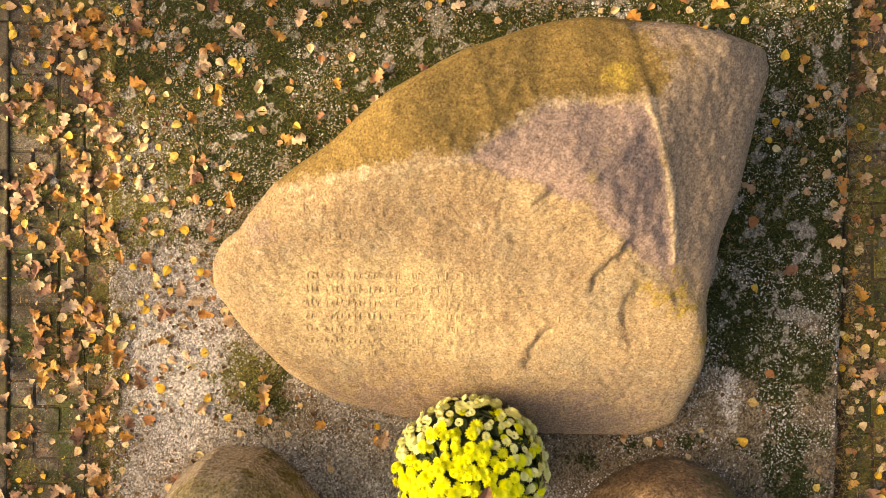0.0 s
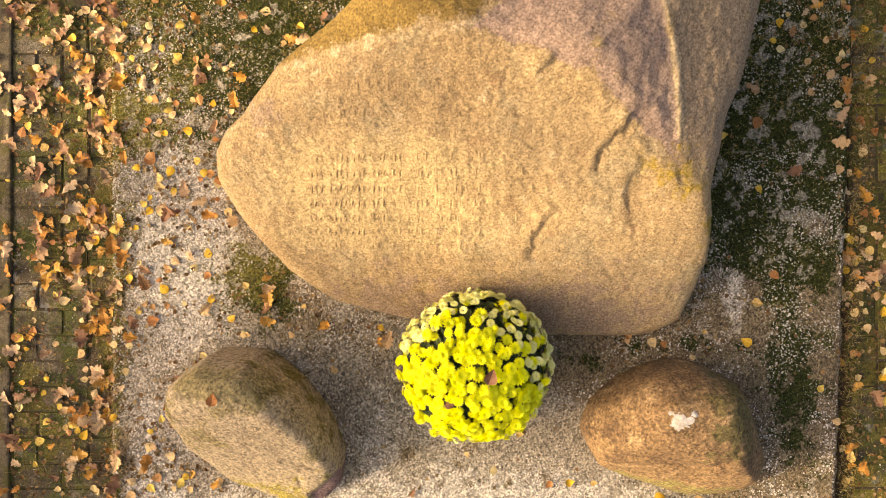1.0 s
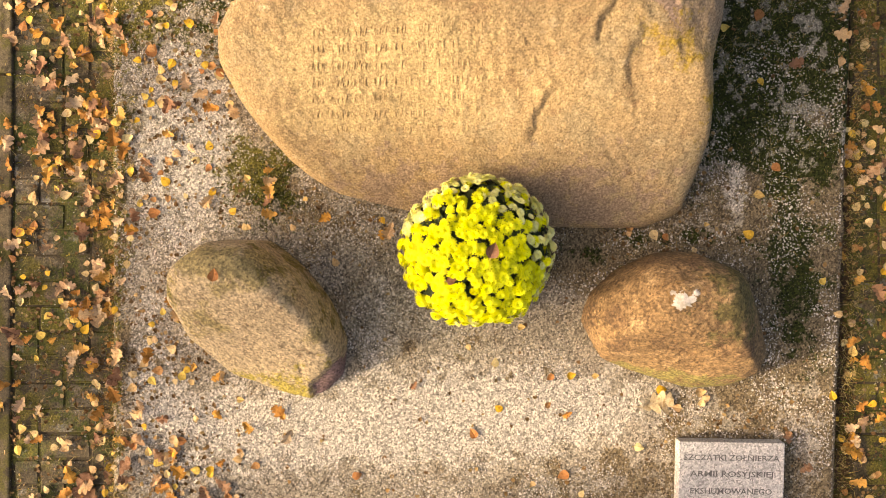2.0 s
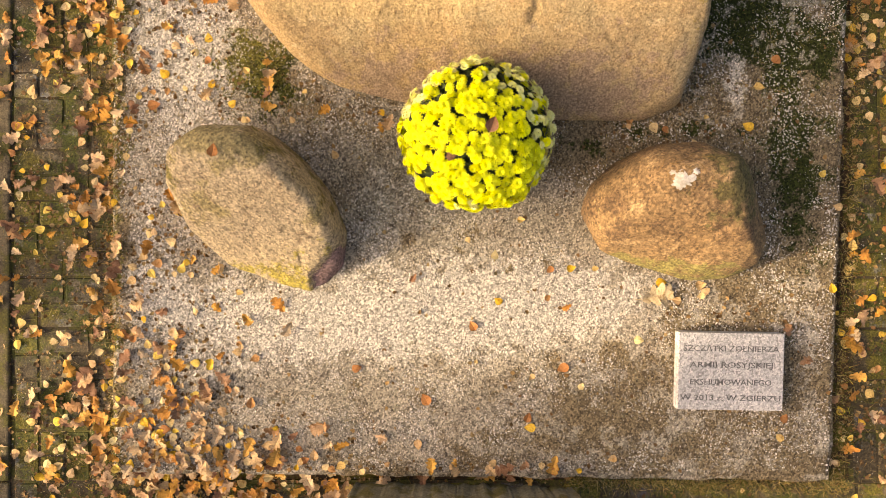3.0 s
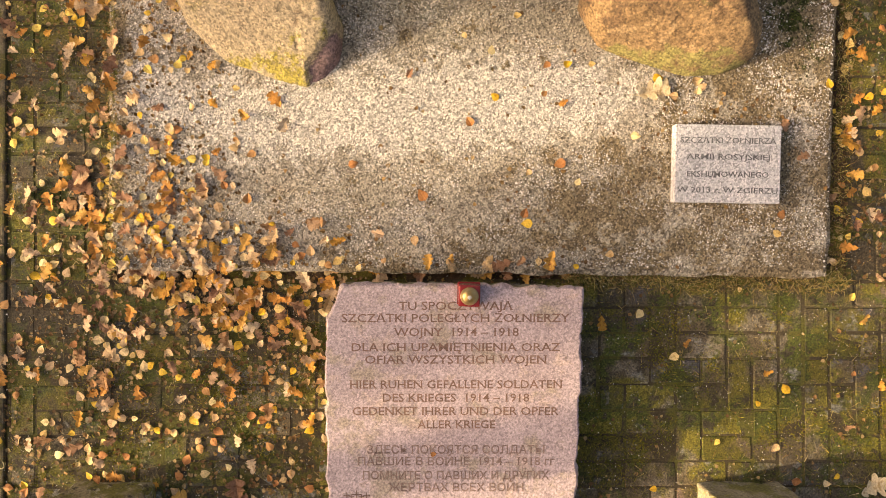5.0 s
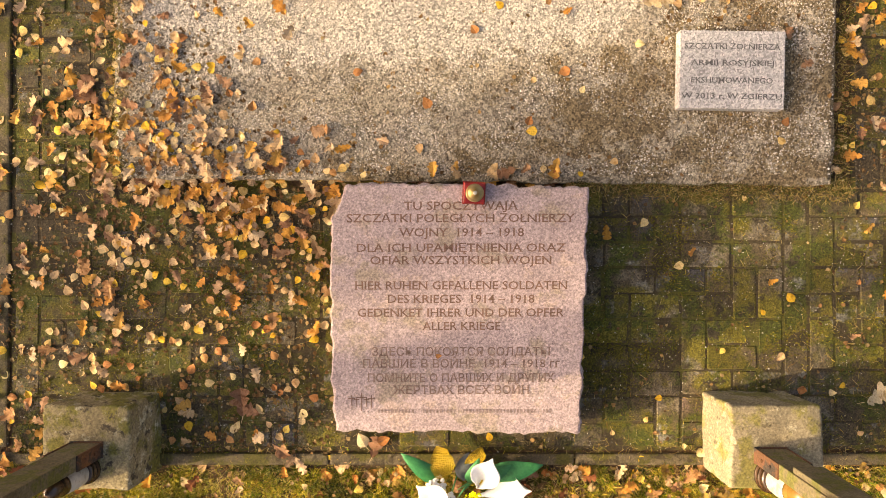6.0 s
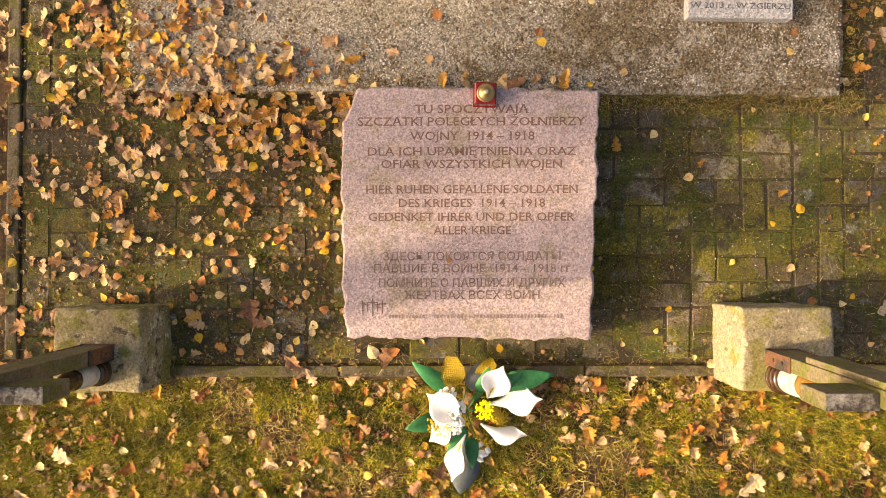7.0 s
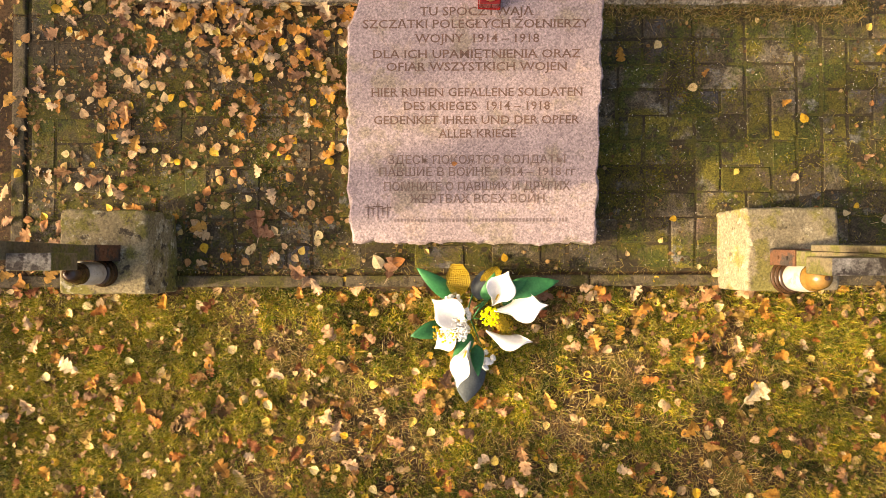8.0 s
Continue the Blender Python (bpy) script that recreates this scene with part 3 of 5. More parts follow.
LEFT = [(-1.04, -0.965), (-0.995, -0.845), (-0.87, -0.758), (-0.70, -0.762), (-0.57, -0.86), (-0.46, -1.0), (-0.395, -1.15), (-0.41, -1.28), (-0.52, -1.385), (-0.67, -1.365), (-0.85, -1.29), (-1.0, -1.135)]
left_mesh = rock_mesh("left", LEFT, [(1.44, 0.273, 0.92), (-0.34, 0.0, -1.0), (-0.374, -0.6, -0.45), (0.42, 0.03, 0.0), (1.35, 0.95, 0.0)], 0.018, 13, 80, 260, 0.010, 7.7, np.array((-0.72, -1.05)), M_rock_grey,
                      lambda x, y: -0.03 * step(np.minimum(-1.255 - y + 0.9 * (x + 0.47), x + 0.525), 0.012) - 0.006 * np.exp(-(along(x, y, [(-0.52, -1.16), (-0.56, -1.20), (-0.55, -1.27)]) / 0.012) ** 2),
                      # green tint; on the north-east side its shade is put into the colour
                      {"green": lambda x, y: 0.36 * step(beside(x, y, -0.42, -1.12, -0.72, -0.80) * -1, 0.07) + 0.4 * np.exp(-((x + 0.98) / 0.07) ** 2 - ((y + 0.92) / 0.1) ** 2),
                       "yellow": lambda x, y: 0.36 * step(-1.23 - y + 0.15 * (x + 0.7), 0.05),
                       "purple": lambda x, y: 0.7 * step(np.minimum(-1.255 - y + 0.9 * (x + 0.47), x + 0.525), 0.02)})
stone = part("stone", left_mesh, None)
stone.location.z = PAD_Z - 0.02
tagged(stone, "rounded grey field stone with yellow lichen at its foot", "stone")

RIGHT = [(0.505, -1.07), (0.54, -0.965), (0.635, -0.875), (0.775, -0.81), (0.915, -0.80), (1.055, -0.865), (1.15, -0.995), (1.212, -1.175), (1.175, -1.265), (1.06, -1.325), (0.92, -1.335), (0.75, -1.285), (0.58, -1.21)]
right_mesh = rock_mesh("right", RIGHT, [(-0.28, 0.80, 0.0), (1.36, 0.3, 1.2), (0.53, 0.0, 0.2), (-0.49, 0.0, -0.9), (1.22, -0.9, 0.0)], 0.012, 7, 80, 260, 0.013, 1.9, np.array((0.83, -1.06)), M_rock_brown,
                       lambda x, y: -0.014 * np.exp(-(along(x, y, [(1.0, -1.10), (0.93, -1.16), (0.84, -1.16)]) / 0.016) ** 2),
                       {"green": lambda x, y: 0.65 * np.exp(-((x - 1.0) / 0.14) ** 2 - ((y + 0.98) / 0.16) ** 2), "yellow": lambda x, y: 0.5 * step(-1.235 - y - 0.1 * (x - 0.75), 0.02)})
stone2 = thing("stone", "rounded brown field stone with white bird droppings on top", "stone", (0, 0, PAD_Z - 0.02))
part("rock", right_mesh, None, stone2)

# ---- pink slab ----
SLAB = [(-0.375, -2.118), (-0.16, -2.125), (0.10, -2.125), (0.35, -2.135), (0.487, -2.14), (0.485, -2.45), (0.478, -2.75), (0.476, -3.03),
        (0.30, -3.035), (0.05, -3.03), (-0.20, -3.03), (-0.43, -3.025), (-0.445, -2.8), (-0.44, -2.5), (-0.435, -2.25), (-0.41, -2.20)]


def slab_top(x, y):
    return 0.245 + (y + 2.14) * 0.088


def pink_slab():
    bm = bmesh.new()
    ring = []
    for (ax, ay), (bx, by) in zip(SLAB, SLAB[1:] + SLAB[:1]):
        k = max(1, int(math.hypot(bx - ax, by - ay) / 0.011))
        for i in range(k):
            x, y = ax + (bx - ax) * i / k, ay + (by - ay) * i / k
            n = noise.noise_vector(Vector((x * 9, y * 9, 5.0))) * 0.006 + noise.noise_vector(Vector((x * 21, y * 21, 1.0))) * 0.0095 + noise.noise_vector(Vector((x * 62, y * 62, 3.0))) * 0.005
            ring.append((x + n.x, y + n.y))
    rows = []
    for depth, inset in ((0.0, 0.010), (0.004, 0.003), (0.012, -0.001), (0.03, -0.004), (0.07, 0.002), (0.12, 0.0), (0.3, 0.01)):
        row = []
        for x, y in ring:
            n = noise.noise(Vector((x * 26, y * 26, depth * 30))) * (0.012 if depth < 0.01 else 0.009)
            s = 1 - (inset + n) / 0.6
            row.append(bm.verts.new((0.02 + (x - 0.02) * s, -2.58 + (y + 2.58) * s, max(0.0, slab_top(x, y) - depth) - 0.004)))
        rows.append(row)
    bm.faces.new(rows[0])
    for a, b in zip(rows, rows[1:]):
        for i in range(len(ring)):
            j = (i + 1) % len(ring)
            bm.faces.new((a[i], b[i], b[j], a[j]))
    return bm


memorial = thing("memorial_slab", "pink granite memorial slab with rough-hewn edges and cut lettering", "memorial slab", (0.02, -2.58, 0.0))
body = pink_slab()
bmesh.ops.translate(body, verts=body.verts, vec=(-0.02, 2.58, 0))
slab = part("slab", body, M_pink, memorial)
slab.data.materials.append(M_slabside)
for f in slab.data.polygons:
    if f.center.z < slab_top(0, f.center.y - 2.58) - 0.035:
        f.material_index = 1


def lettering(text, width, height, material, depth=0.0012, weight=0.0):
    """A line of capitals as a mesh, centred, of the given width and capital height."""
    c = bpy.data.curves.new("line", "FONT")
    c.body, c.align_x, c.extrude, c.resolution_u, c.offset = text, "CENTER", 0.5, 2, weight
    ob = new("line", c)
    me = bpy.data.meshes.new_from_object(ob.evaluated_get(bpy.context.evaluated_depsgraph_get()))
    bpy.data.objects.remove(ob)
    bm = bmesh.new()
    bm.from_mesh(me)
    ends = []
    for e in bm.edges:
        a, b = e.verts[0].co, e.verts[1].co
        if a.z > 0.4 and b.z > 0.4 and abs(a.y - b.y) < 0.02 and 0.05 < abs(a.x - b.x) < 0.16 and (abs(a.y) < 0.03 or abs(a.y - 0.69) < 0.05):
            ends.append(((a.x + b.x) / 2, a.y, abs(a.x - b.x)))
    for x, y, w in ends:
        box(x, y + (0.018 if y < 0.3 else -0.018), 0, 1.75 * w + 0.03, 0.036, 1.03, bm=bm)
    bm.to_mesh(me)
    bm.free()
    p = np.array([v.co for v in me.vertices])
    w = p[:, 0].max() - p[:, 0].min()
    p[:, 0] = (p[:, 0] - (p[:, 0].max() + p[:, 0].min()) / 2) * width / w
    p[:, 1] = (p[:, 1] - 0.35) * height / 0.70
    p[:, 2] *= depth
    me.vertices.foreach_set("co", p.ravel())
    me.materials.clear()
    me.materials.append(material)
    return me


SLOPE = math.atan(0.088)
LINES = (("TU SPOCZYWAJĄ", -2.201, 0.41), ("SZCZĄTKI POLEGŁYCH ŻOŁNIERZY", -2.245, 0.82), ("WOJNY  1914 – 1918", -2.296, 0.45), ("DLA ICH UPAMIĘTNIENIA ORAZ", -2.351, 0.75), ("OFIAR WSZYSTKICH WOJEN", -2.396, 0.655),
         ("HIER RUHEN GEFALLENE SOLDATEN", -2.487, 0.77), ("DES KRIEGES  1914 – 1918", -2.536, 0.53), ("GEDENKET IHRER UND DER OPFER", -2.586, 0.75), ("ALLER KRIEGE", -2.635, 0.285),
         ("ЗДЕСЬ ПОКОЯТСЯ СОЛДАТЫ", -2.729, 0.65), ("ПАВШИЕ В ВОЙНЕ  1914 – 1918 гг", -2.773, 0.72), ("ПОМНИТЕ О ПАВШИХ И ДРУГИХ", -2.826, 0.685), ("ЖЕРТВАХ ВСЕХ ВОЙН", -2.871, 0.50))
for text, y, w in LINES:
    line = part("lettering", lettering(text, w, 0.030, M_letter_faint if y < -2.7 else M_letter, weight=0.008), None, memorial)
    line.location, line.rotation_euler = (0.012, y + 2.58, slab_top(0, y) - 0.0035), (SLOPE, 0, 0)
bm = bmesh.new()
for x0, w in ((-0.325, 0.150), (-0.160, 0.130), (-0.015, 0.280), (0.280, 0.045)):
    for k in range(int(w / 0.0125)):
        box(x0 + 0.0125 * k + 0.005, 0, 0, 0.0075 if k % 3 else 0.004, 0.0135, 0.001, bm=bm)
bars = part("lettering", bm, M_stroke_pink, memorial)
bars.location, bars.rotation_euler = (0.03, -2.950 + 2.58, slab_top(0, -2.95) - 0.0035), (SLOPE, 0, 0)
bm = bmesh.new()
for dx, h, w in ((-0.036, 0.050, 0.026), (-0.018, 0.036, 0.018), (0.0, 0.068, 0.034), (0.018, 0.036, 0.018), (0.036, 0.050, 0.026)):
    box(dx, 0, 0, 0.003, h, 0.001, bm=bm)
    box(dx, h * 0.24, 0, w, 0.003, 0.0016, bm=bm)
emblem = part("emblem", bm, M_letter, memorial)
emblem.location, emblem.rotation_euler = (-0.352, -2.915 + 2.58, slab_top(0, -2.915) - 0.0035), (SLOPE, 0, 0)

# ---- grey plaque ----
plaque = thing("plaque", "small grey granite plaque with dark lettering, lying on the pad", "plaque", (1.066, -1.675, PAD_Z))
plaque.rotation_euler = (radians(1.5), 0, radians(-1.0))
part("plate", box(0, 0, 0.025, 0.40, 0.295, 0.05, 0.003), M_greystone, plaque)
for text, y, w in (("SZCZĄTKI ŻOŁNIERZA", 0.088, 0.365), ("ARMII ROSYJSKIEJ", 0.026, 0.32), ("EKSHUMOWANEGO", -0.040, 0.31), ("W 2013 r. W ZGIERZU", -0.100, 0.385)):
    line = part("lettering", lettering(text, w, 0.021, M_letter_dark, weight=0.006), None, plaque)
    line.location = (0, y, 0.0502)


# ---- wooden crosses on concrete blocks ----
def footing(x, y, sx, lean, material, label, group="footing blocks"):
    base = thing("concrete_block", label, "concrete block", (x, y, -0.012), group)
    bm = box(0, 0, 0.13, sx, 0.30, 0.26, 0.012, 3)
    bmesh.ops.subdivide_edges(bm, edges=[e for e in bm.edges if e.calc_length() > 0.1], cuts=14, use_grid_fill=True)
    for v in bm.verts:
        p = Vector((v.co.x * 8 + x * 3, v.co.y * 8, v.co.z * 8))
        v.co += noise.noise_vector(p) * 0.008 + noise.noise_vector(p * 4) * 0.004
        v.co.x += lean * (v.co.z - 0.13)
        pit = noise.noise(p * 5.5)
        if pit > 0.35:
            v.co -= (v.co - Vector((0, 0, 0.13))).normalized() * (pit - 0.35) * 0.03
    part("block", bm, material, base, smooth=True)
    return base


def cross(x, y, lap, reach, board, label):
    """A plank cross in a U-shaped steel bracket. lap: how far the arms are set before the post; reach: the length of an arm."""
    c = thing("wooden_cross", label, "cross", (x, y, 0.247), "wooden crosses")
    bm = box(0, 0, 0.435, 0.105, 0.050, 0.85, 0.004, 2)
    part("post", bm, M_wood, c)
    for s in (-1, 1):
        arm = part("crossarm", box(s * (0.0525 + reach / 2), -lap, 0.565, reach, 0.048, 0.13, 0.004, 2), M_wood, c, "greenish wooden arm with a grey split upper side")
        arm.data.materials.append(M_wood_grey)
        for f in arm.data.polygons:
            if f.normal.z > 0.7:
                f.material_index = 1
    bracket = part("bracket", box(0, 0, 0.004, 0.118, 0.058, 0.008), M_steel, c, "rusty steel bracket")
    for s in (-1, 1):
        plate = part("bracket_plate", box(s * 0.0555, 0, 0.085, 0.006, 0.054, 0.17, 0.001), M_steel, bracket)
        for z in (0.06, 0.12):
            bolt = lathe([(0, 0), (0.007, 0), (0.007, 0.004), (0, 0.006)], 6)
            bmesh.ops.transform(bolt, matrix=Matrix.Translation((s * 0.0585, 0, z)) @ Matrix.Rotation(s * math.pi / 2, 4, "Y"), verts=bolt.verts)
            part("bolt", bolt, M_steel, bracket)
    if board:
        part("board", box(0.0, 0.036, 0.47, 0.098, 0.020, 0.44, 0.003), M_wood, c, "mossy wooden board fixed to the post")
    return c


footing(-1.300, -3.062, 0.315, -0.02, M_block_mossy, "greenish mossy concrete footing block with pale lichen")
footing(1.147, -3.062, 0.325, 0.03, M_block, "pale weathered concrete footing block with lichen")
cross(-1.300, -3.066, 0.030, 0.122, False, "old mossy wooden cross in a rusty steel bracket")
cross(1.128, -3.090, 0.008, 0.145, True, "old mossy wooden cross with a board fixed across its post").rotation_euler = (radians(2.0), 0, 0)


def grave_lantern(x, y, z, size, lid_material):
    t = thing("grave_lantern", "tall white grave lantern with brown lid and base rings", "grave lantern", (x, y, z), "white grave lanterns")
    t.scale = (size, size, 1.0)
    part("base", lathe([(0, 0), (0.056, 0), (0.057, 0.010), (0.048, 0.013), (0.053, 0.018), (0.053, 0.028), (0.044, 0.032), (0.049, 0.037), (0.048, 0.046), (0.040, 0.050), (0, 0.050)], 28), M_brownlid, t, "brown ringed plastic base", True)
    part("glass", lathe([(0.037, 0.049), (0.044, 0.062), (0.045, 0.10), (0.043, 0.15), (0.037, 0.168)], 28), M_milk, t, "milky white glass", True)
    lid = part("lid", lathe([(0.037, 0.166), (0.041, 0.168), (0.041, 0.180), (0.036, 0.184), (0.038, 0.194), (0.033, 0.216), (0.024, 0.236), (0.010, 0.246), (0, 0.250)], 28), lid_material, t, "brown glossy lid", True)
    part("knob", lathe([(0, 0.246), (0.007, 0.248), (0.007, 0.254), (0, 0.257)], 12), M_brownlid, lid)
    return t


grave_lantern(-1.297, -3.136, 0.249, 0.88, M_brownlid)
grave_lantern(1.130, -3.160, 0.249, 1.12, M_amberlid)

# ---- small red lantern on the slab ----
lamp = thing("small_lantern", "small square red glass lantern with gold lid on the slab", "grave lantern", (0.077, -2.156, slab_top(0, -2.156) - 0.006))
lamp.rotation_euler = (SLOPE, 0, radians(-2))
part("glass", box(0, 0, 0.036, 0.076, 0.076, 0.07, 0.008, 3), M_redglass, lamp, "dark red square glass")
part("foot", box(0, 0, 0.004, 0.082, 0.082, 0.008, 0.003), M_redglass, lamp)
lid = part("lid", lathe([(0.031, 0.071), (0.032, 0.075), (0.028, 0.078), (0.025, 0.076), (0.021, 0.083), (0.015, 0.084), (0.014, 0.093), (0.010, 0.094), (0.010, 0.100), (0, 0.101)], 24), M_gold, lamp, "gold-coloured metal lid", True)
part("vent", lathe([(0, 0.100), (0.007, 0.101), (0.006, 0.106), (0, 0.107)], 12), M_milk, lid)


# ---- chrysanthemum ----
def petals(n, r0, r1, width, lift, verts, faces, turn=0.0):
    for i in range(n):
        a = turn + 6.2832 * i / n
        c, s = math.cos(a), math.sin(a)
        k = len(verts)
        for r, w, z in ((r0, 0.3, 0.001), (r0 + (r1 - r0) * 0.6, 1.0, lift * 0.7), (r1, 0.55, lift)):
            for side in (-1, 1):
                verts.append((c * r - s * side * w * width, s * r + c * side * w * width, z))
        faces += [(k, k + 1, k + 3, k + 2), (k + 2, k + 3, k + 5, k + 4)]


def blossom_mesh(name, size, closed, material):
    verts, faces = [], []
    if closed:
        petals(10, 0.002, size * 0.75, size * 0.20, size * 0.25, verts, faces)
        petals(8, 0.002, size * 0.5, size * 0.17, size * 0.45, verts, faces, 0.3)
    else:
        petals(13, 0.002, size, size * 0.17, -size * 0.16, verts, faces)
        petals(11, 0.002, size * 0.82, size * 0.17, size * 0.16, verts, faces, 0.3)
        petals(8, 0.001, size * 0.55, size * 0.16, size * 0.40, verts, faces, 0.7)
    return mesh_of(name, verts, faces, material)


mum = thing("chrysanthemum", "round potted chrysanthemum in full yellow bloom", "potted flower", (0.095, -0.80, PAD_Z))
part("pot", lathe([(0, 0), (0.085, 0), (0.115, 0.15), (0.122, 0.155), (0.122, 0.17), (0.112, 0.17), (0.10, 0.13), (0, 0.13)], 28), M_pot, mum, "brown plastic pot", True)
rnd = random.Random(5)
DOME = (0.262, 0.258, 0.215, 0.175)


def dome_point(a, e, k=1.0):
    """A place on the flower ball by turn and height angle, with its outward direction."""
    rx, ry, rz, cz = DOME
    lump = k * (1 + 0.05 * fbm((math.cos(a) * 1.5, math.sin(a) * 1.5, e * 1.5), 1.3))
    p = Vector((rx * math.cos(a) * math.cos(e), ry * math.sin(a) * math.cos(e), rz * math.sin(e))) * lump
    n = Vector((p.x / rx ** 2, p.y / ry ** 2, p.z / rz ** 2)).normalized()
    return p + Vector((0, 0, cz)), n


verts, faces = [], []
for i in range(2600):
    a, e = rnd.uniform(0, 6.2832), math.asin(rnd.uniform(-0.6, 1.0))
    p, n = dome_point(a, e, rnd.uniform(0.80, 0.965))
    n = (n + Vector((rnd.uniform(-.8, .8), rnd.uniform(-.8, .8), rnd.uniform(-.4, .6)))).normalized()
    q = n.to_track_quat("Z", "Y").to_matrix()
    w, l = rnd.uniform(0.007, 0.012), rnd.uniform(0.016, 0.028)
    turn = Matrix.Rotation(rnd.uniform(0, 6.28), 3, "Z")
    k = len(verts)
    for co in ((-l, 0, 0), (-l * 0.2, -w, 0.002), (l, 0, -0.003), (-l * 0.2, w, 0.002)):
        verts.append(p + q @ (turn @ Vector(co)))
    faces.append((k, k + 1, k + 2, k + 3))
inner = bmesh.new()
bmesh.ops.create_icosphere(inner, subdivisions=3, radius=1.0, matrix=Matrix.Translation((0, 0, DOME[3])) @ Matrix.Diagonal((0.205, 0.20, 0.165, 1)))
part("stems", inner, M_leafgreen, mum, "dark inner mass of stems")
tagged(part("foliage", mesh_of("foliage", verts, faces, M_leafgreen), None, mum, "dark green chrysanthemum leaves"), kind="stuff")
MUM = [blossom_mesh("blossom", 0.0205, False, M_yellow), blossom_mesh("blossom", 0.0180, False, M_yellow), blossom_mesh("blossom", 0.0170, True, M_paleyellow), blossom_mesh("blossom", 0.0160, False, M_paleyellow)]
golden = 2.399963
V, F, base = [], [], 0
W, G, low = [], [], 0
for i in range(660):
    f = 1 - 1.45 * (i + 0.5) / 660
    a, e = i * golden + rnd.uniform(-0.14, 0.14), math.asin(max(-0.95, min(1, f + rnd.uniform(-0.02, 0.02))))
    p, n = dome_point(a, e, rnd.uniform(0.965, 1.06))
    n = (n + Vector((rnd.uniform(-.55, .55), rnd.uniform(-.55, .55), 0.15))).normalized()
    pale = math.cos(e) > 0.62 and math.sin(a + 0.35) > 0.1 and rnd.random() < 0.75 or math.cos(e) > 0.93 and rnd.random() < 0.18
    pick = MUM[(2 + (rnd.random() < 0.6)) if pale else int(rnd.random() < 0.4)]
    m = Matrix.Translation(p) @ n.to_track_quat("Z", "Y").to_matrix().to_4x4() @ Matrix.Rotation(rnd.uniform(0, 6.28), 4, "Z") @ Matrix.Diagonal((*(rnd.uniform(0.95, 1.3),) * 3, 1))
    if rnd.random() < (0.17 if pale or math.sin(a) > 0.35 and math.cos(e) > 0.5 else 0.06):
        continue
    if i < 318:
        ob = new("blossom", pick)
        ob.parent = mum
        ob.matrix_basis = m
    elif pale or math.sin(a + 0.35) > -0.1:
        V += [m @ v.co for v in pick.vertices]
        F += [tuple(k + base for k in q.vertices) for q in pick.polygons]
        base += len(pick.vertices)
    else:
        W += [m @ v.co for v in pick.vertices]
        G += [tuple(k + low for k in q.vertices) for q in pick.polygons]
        low += len(pick.vertices)
for i in range(330):
    a, e = i * golden + 1.0, math.asin(max(-0.95, 1 - 1.3 * (i + 0.5) / 330))
    p, n = dome_point(a, e, rnd.uniform(0.90, 0.97))
    if rnd.random() < (0.6 if math.sin(a) > 0.2 and math.cos(e) > 0.45 else 0.36):
        continue
    n = (n + Vector((rnd.uniform(-.5, .5), rnd.uniform(-.5, .5), 0.2))).normalized()
    m = Matrix.Translation(p) @ n.to_track_quat("Z", "Y").to_matrix().to_4x4() @ Matrix.Diagonal((*(rnd.uniform(0.8, 1.15),) * 3, 1))
    W += [m @ v.co for v in MUM[1].vertices]
    G += [tuple(k + low for k in q.vertices) for q in MUM[1].polygons]
    low += len(MUM[1].vertices)
tagged(part("inner_blossoms", mesh_of("inner_blossoms", W, G, M_yellow), None, mum, "yellow blossoms deeper in the ball"), kind="stuff")
tagged(part("lower_blossoms", mesh_of("lower_blossoms", V, F, M_paleyellow), None, mum, "pale yellow blossoms round the rim"), kind="stuff")


# ---- artificial lily bouquet on the grass ----
def blade(length, width, bend, fold, n=8, point=0.6):
    """A pointed leaf along x, arched by bend and folded along its rib."""
    verts, faces = [], []
    for i in range(n + 1):
        t = i / n
        w = width * (math.sin(math.pi * min(1, t ** point)) ** 0.8 if 0 < t < 1 else 0.02)
        z = bend * math.sin(math.pi * t * 0.7)
        verts += [(t * length, -w, z + fold * w), (t * length, 0, z), (t * length, w, z + fold * w)]
    for i in range(n):
        k = i * 3
        faces += [(k, k + 3, k + 4, k + 1), (k + 1, k + 4, k + 5, k + 2)]
    return verts, faces


def calla(length, width):
    """A calla lily: a spathe along x, rolled into a cup at its base and spread wide towards its pointed tip."""
    verts, faces = [], []
    n, m = 16, 14
    for i in range(n + 1):
        t = i / n
        half = max(0.004, width * (0.16 + 1.0 * math.sin(math.pi * min(1.0, t ** 0.9)) ** 0.9 * (0.35 + 0.65 * t)) * (1.0 if t < 0.8 else max(0.0, (1 - t) / 0.2) ** 0.6))
        phi = 2.75 * (1 - t) ** 1.3 + 0.45
        for j in range(m + 1):
            a = phi * (2 * j / m - 1)
            r = half / phi
            lip = 0.10 * width * (abs(2 * j / m - 1) ** 4) * t
            verts.append((length * t - 0.12 * length * abs(2 * j / m - 1) ** 2 * t, r * math.sin(a) * (1.25 if t > 0.4 else 1.0), r * (1 - math.cos(a)) - lip + 0.012 * math.sin(3 * t)))
    for i in range(n):
        for j in range(m):
            k = i * (m + 1) + j
            faces.append((k, k + 1, k + m + 2, k + m + 1))
    return verts, faces


bouquet = thing("lily_bouquet", "artificial bouquet of white calla lilies with green leaves on the grass", "flower bouquet", (0.013, -3.35, 0.005))


def place(ob, x, y, z, yaw, pitch=0.0, roll=0.0):
    ob.matrix_basis = pose(x, y, z, 0, 0, yaw) @ pose(0, 0, 0, 0, -pitch, 0) @ pose(0, 0, 0, roll, 0, 0)
    return ob


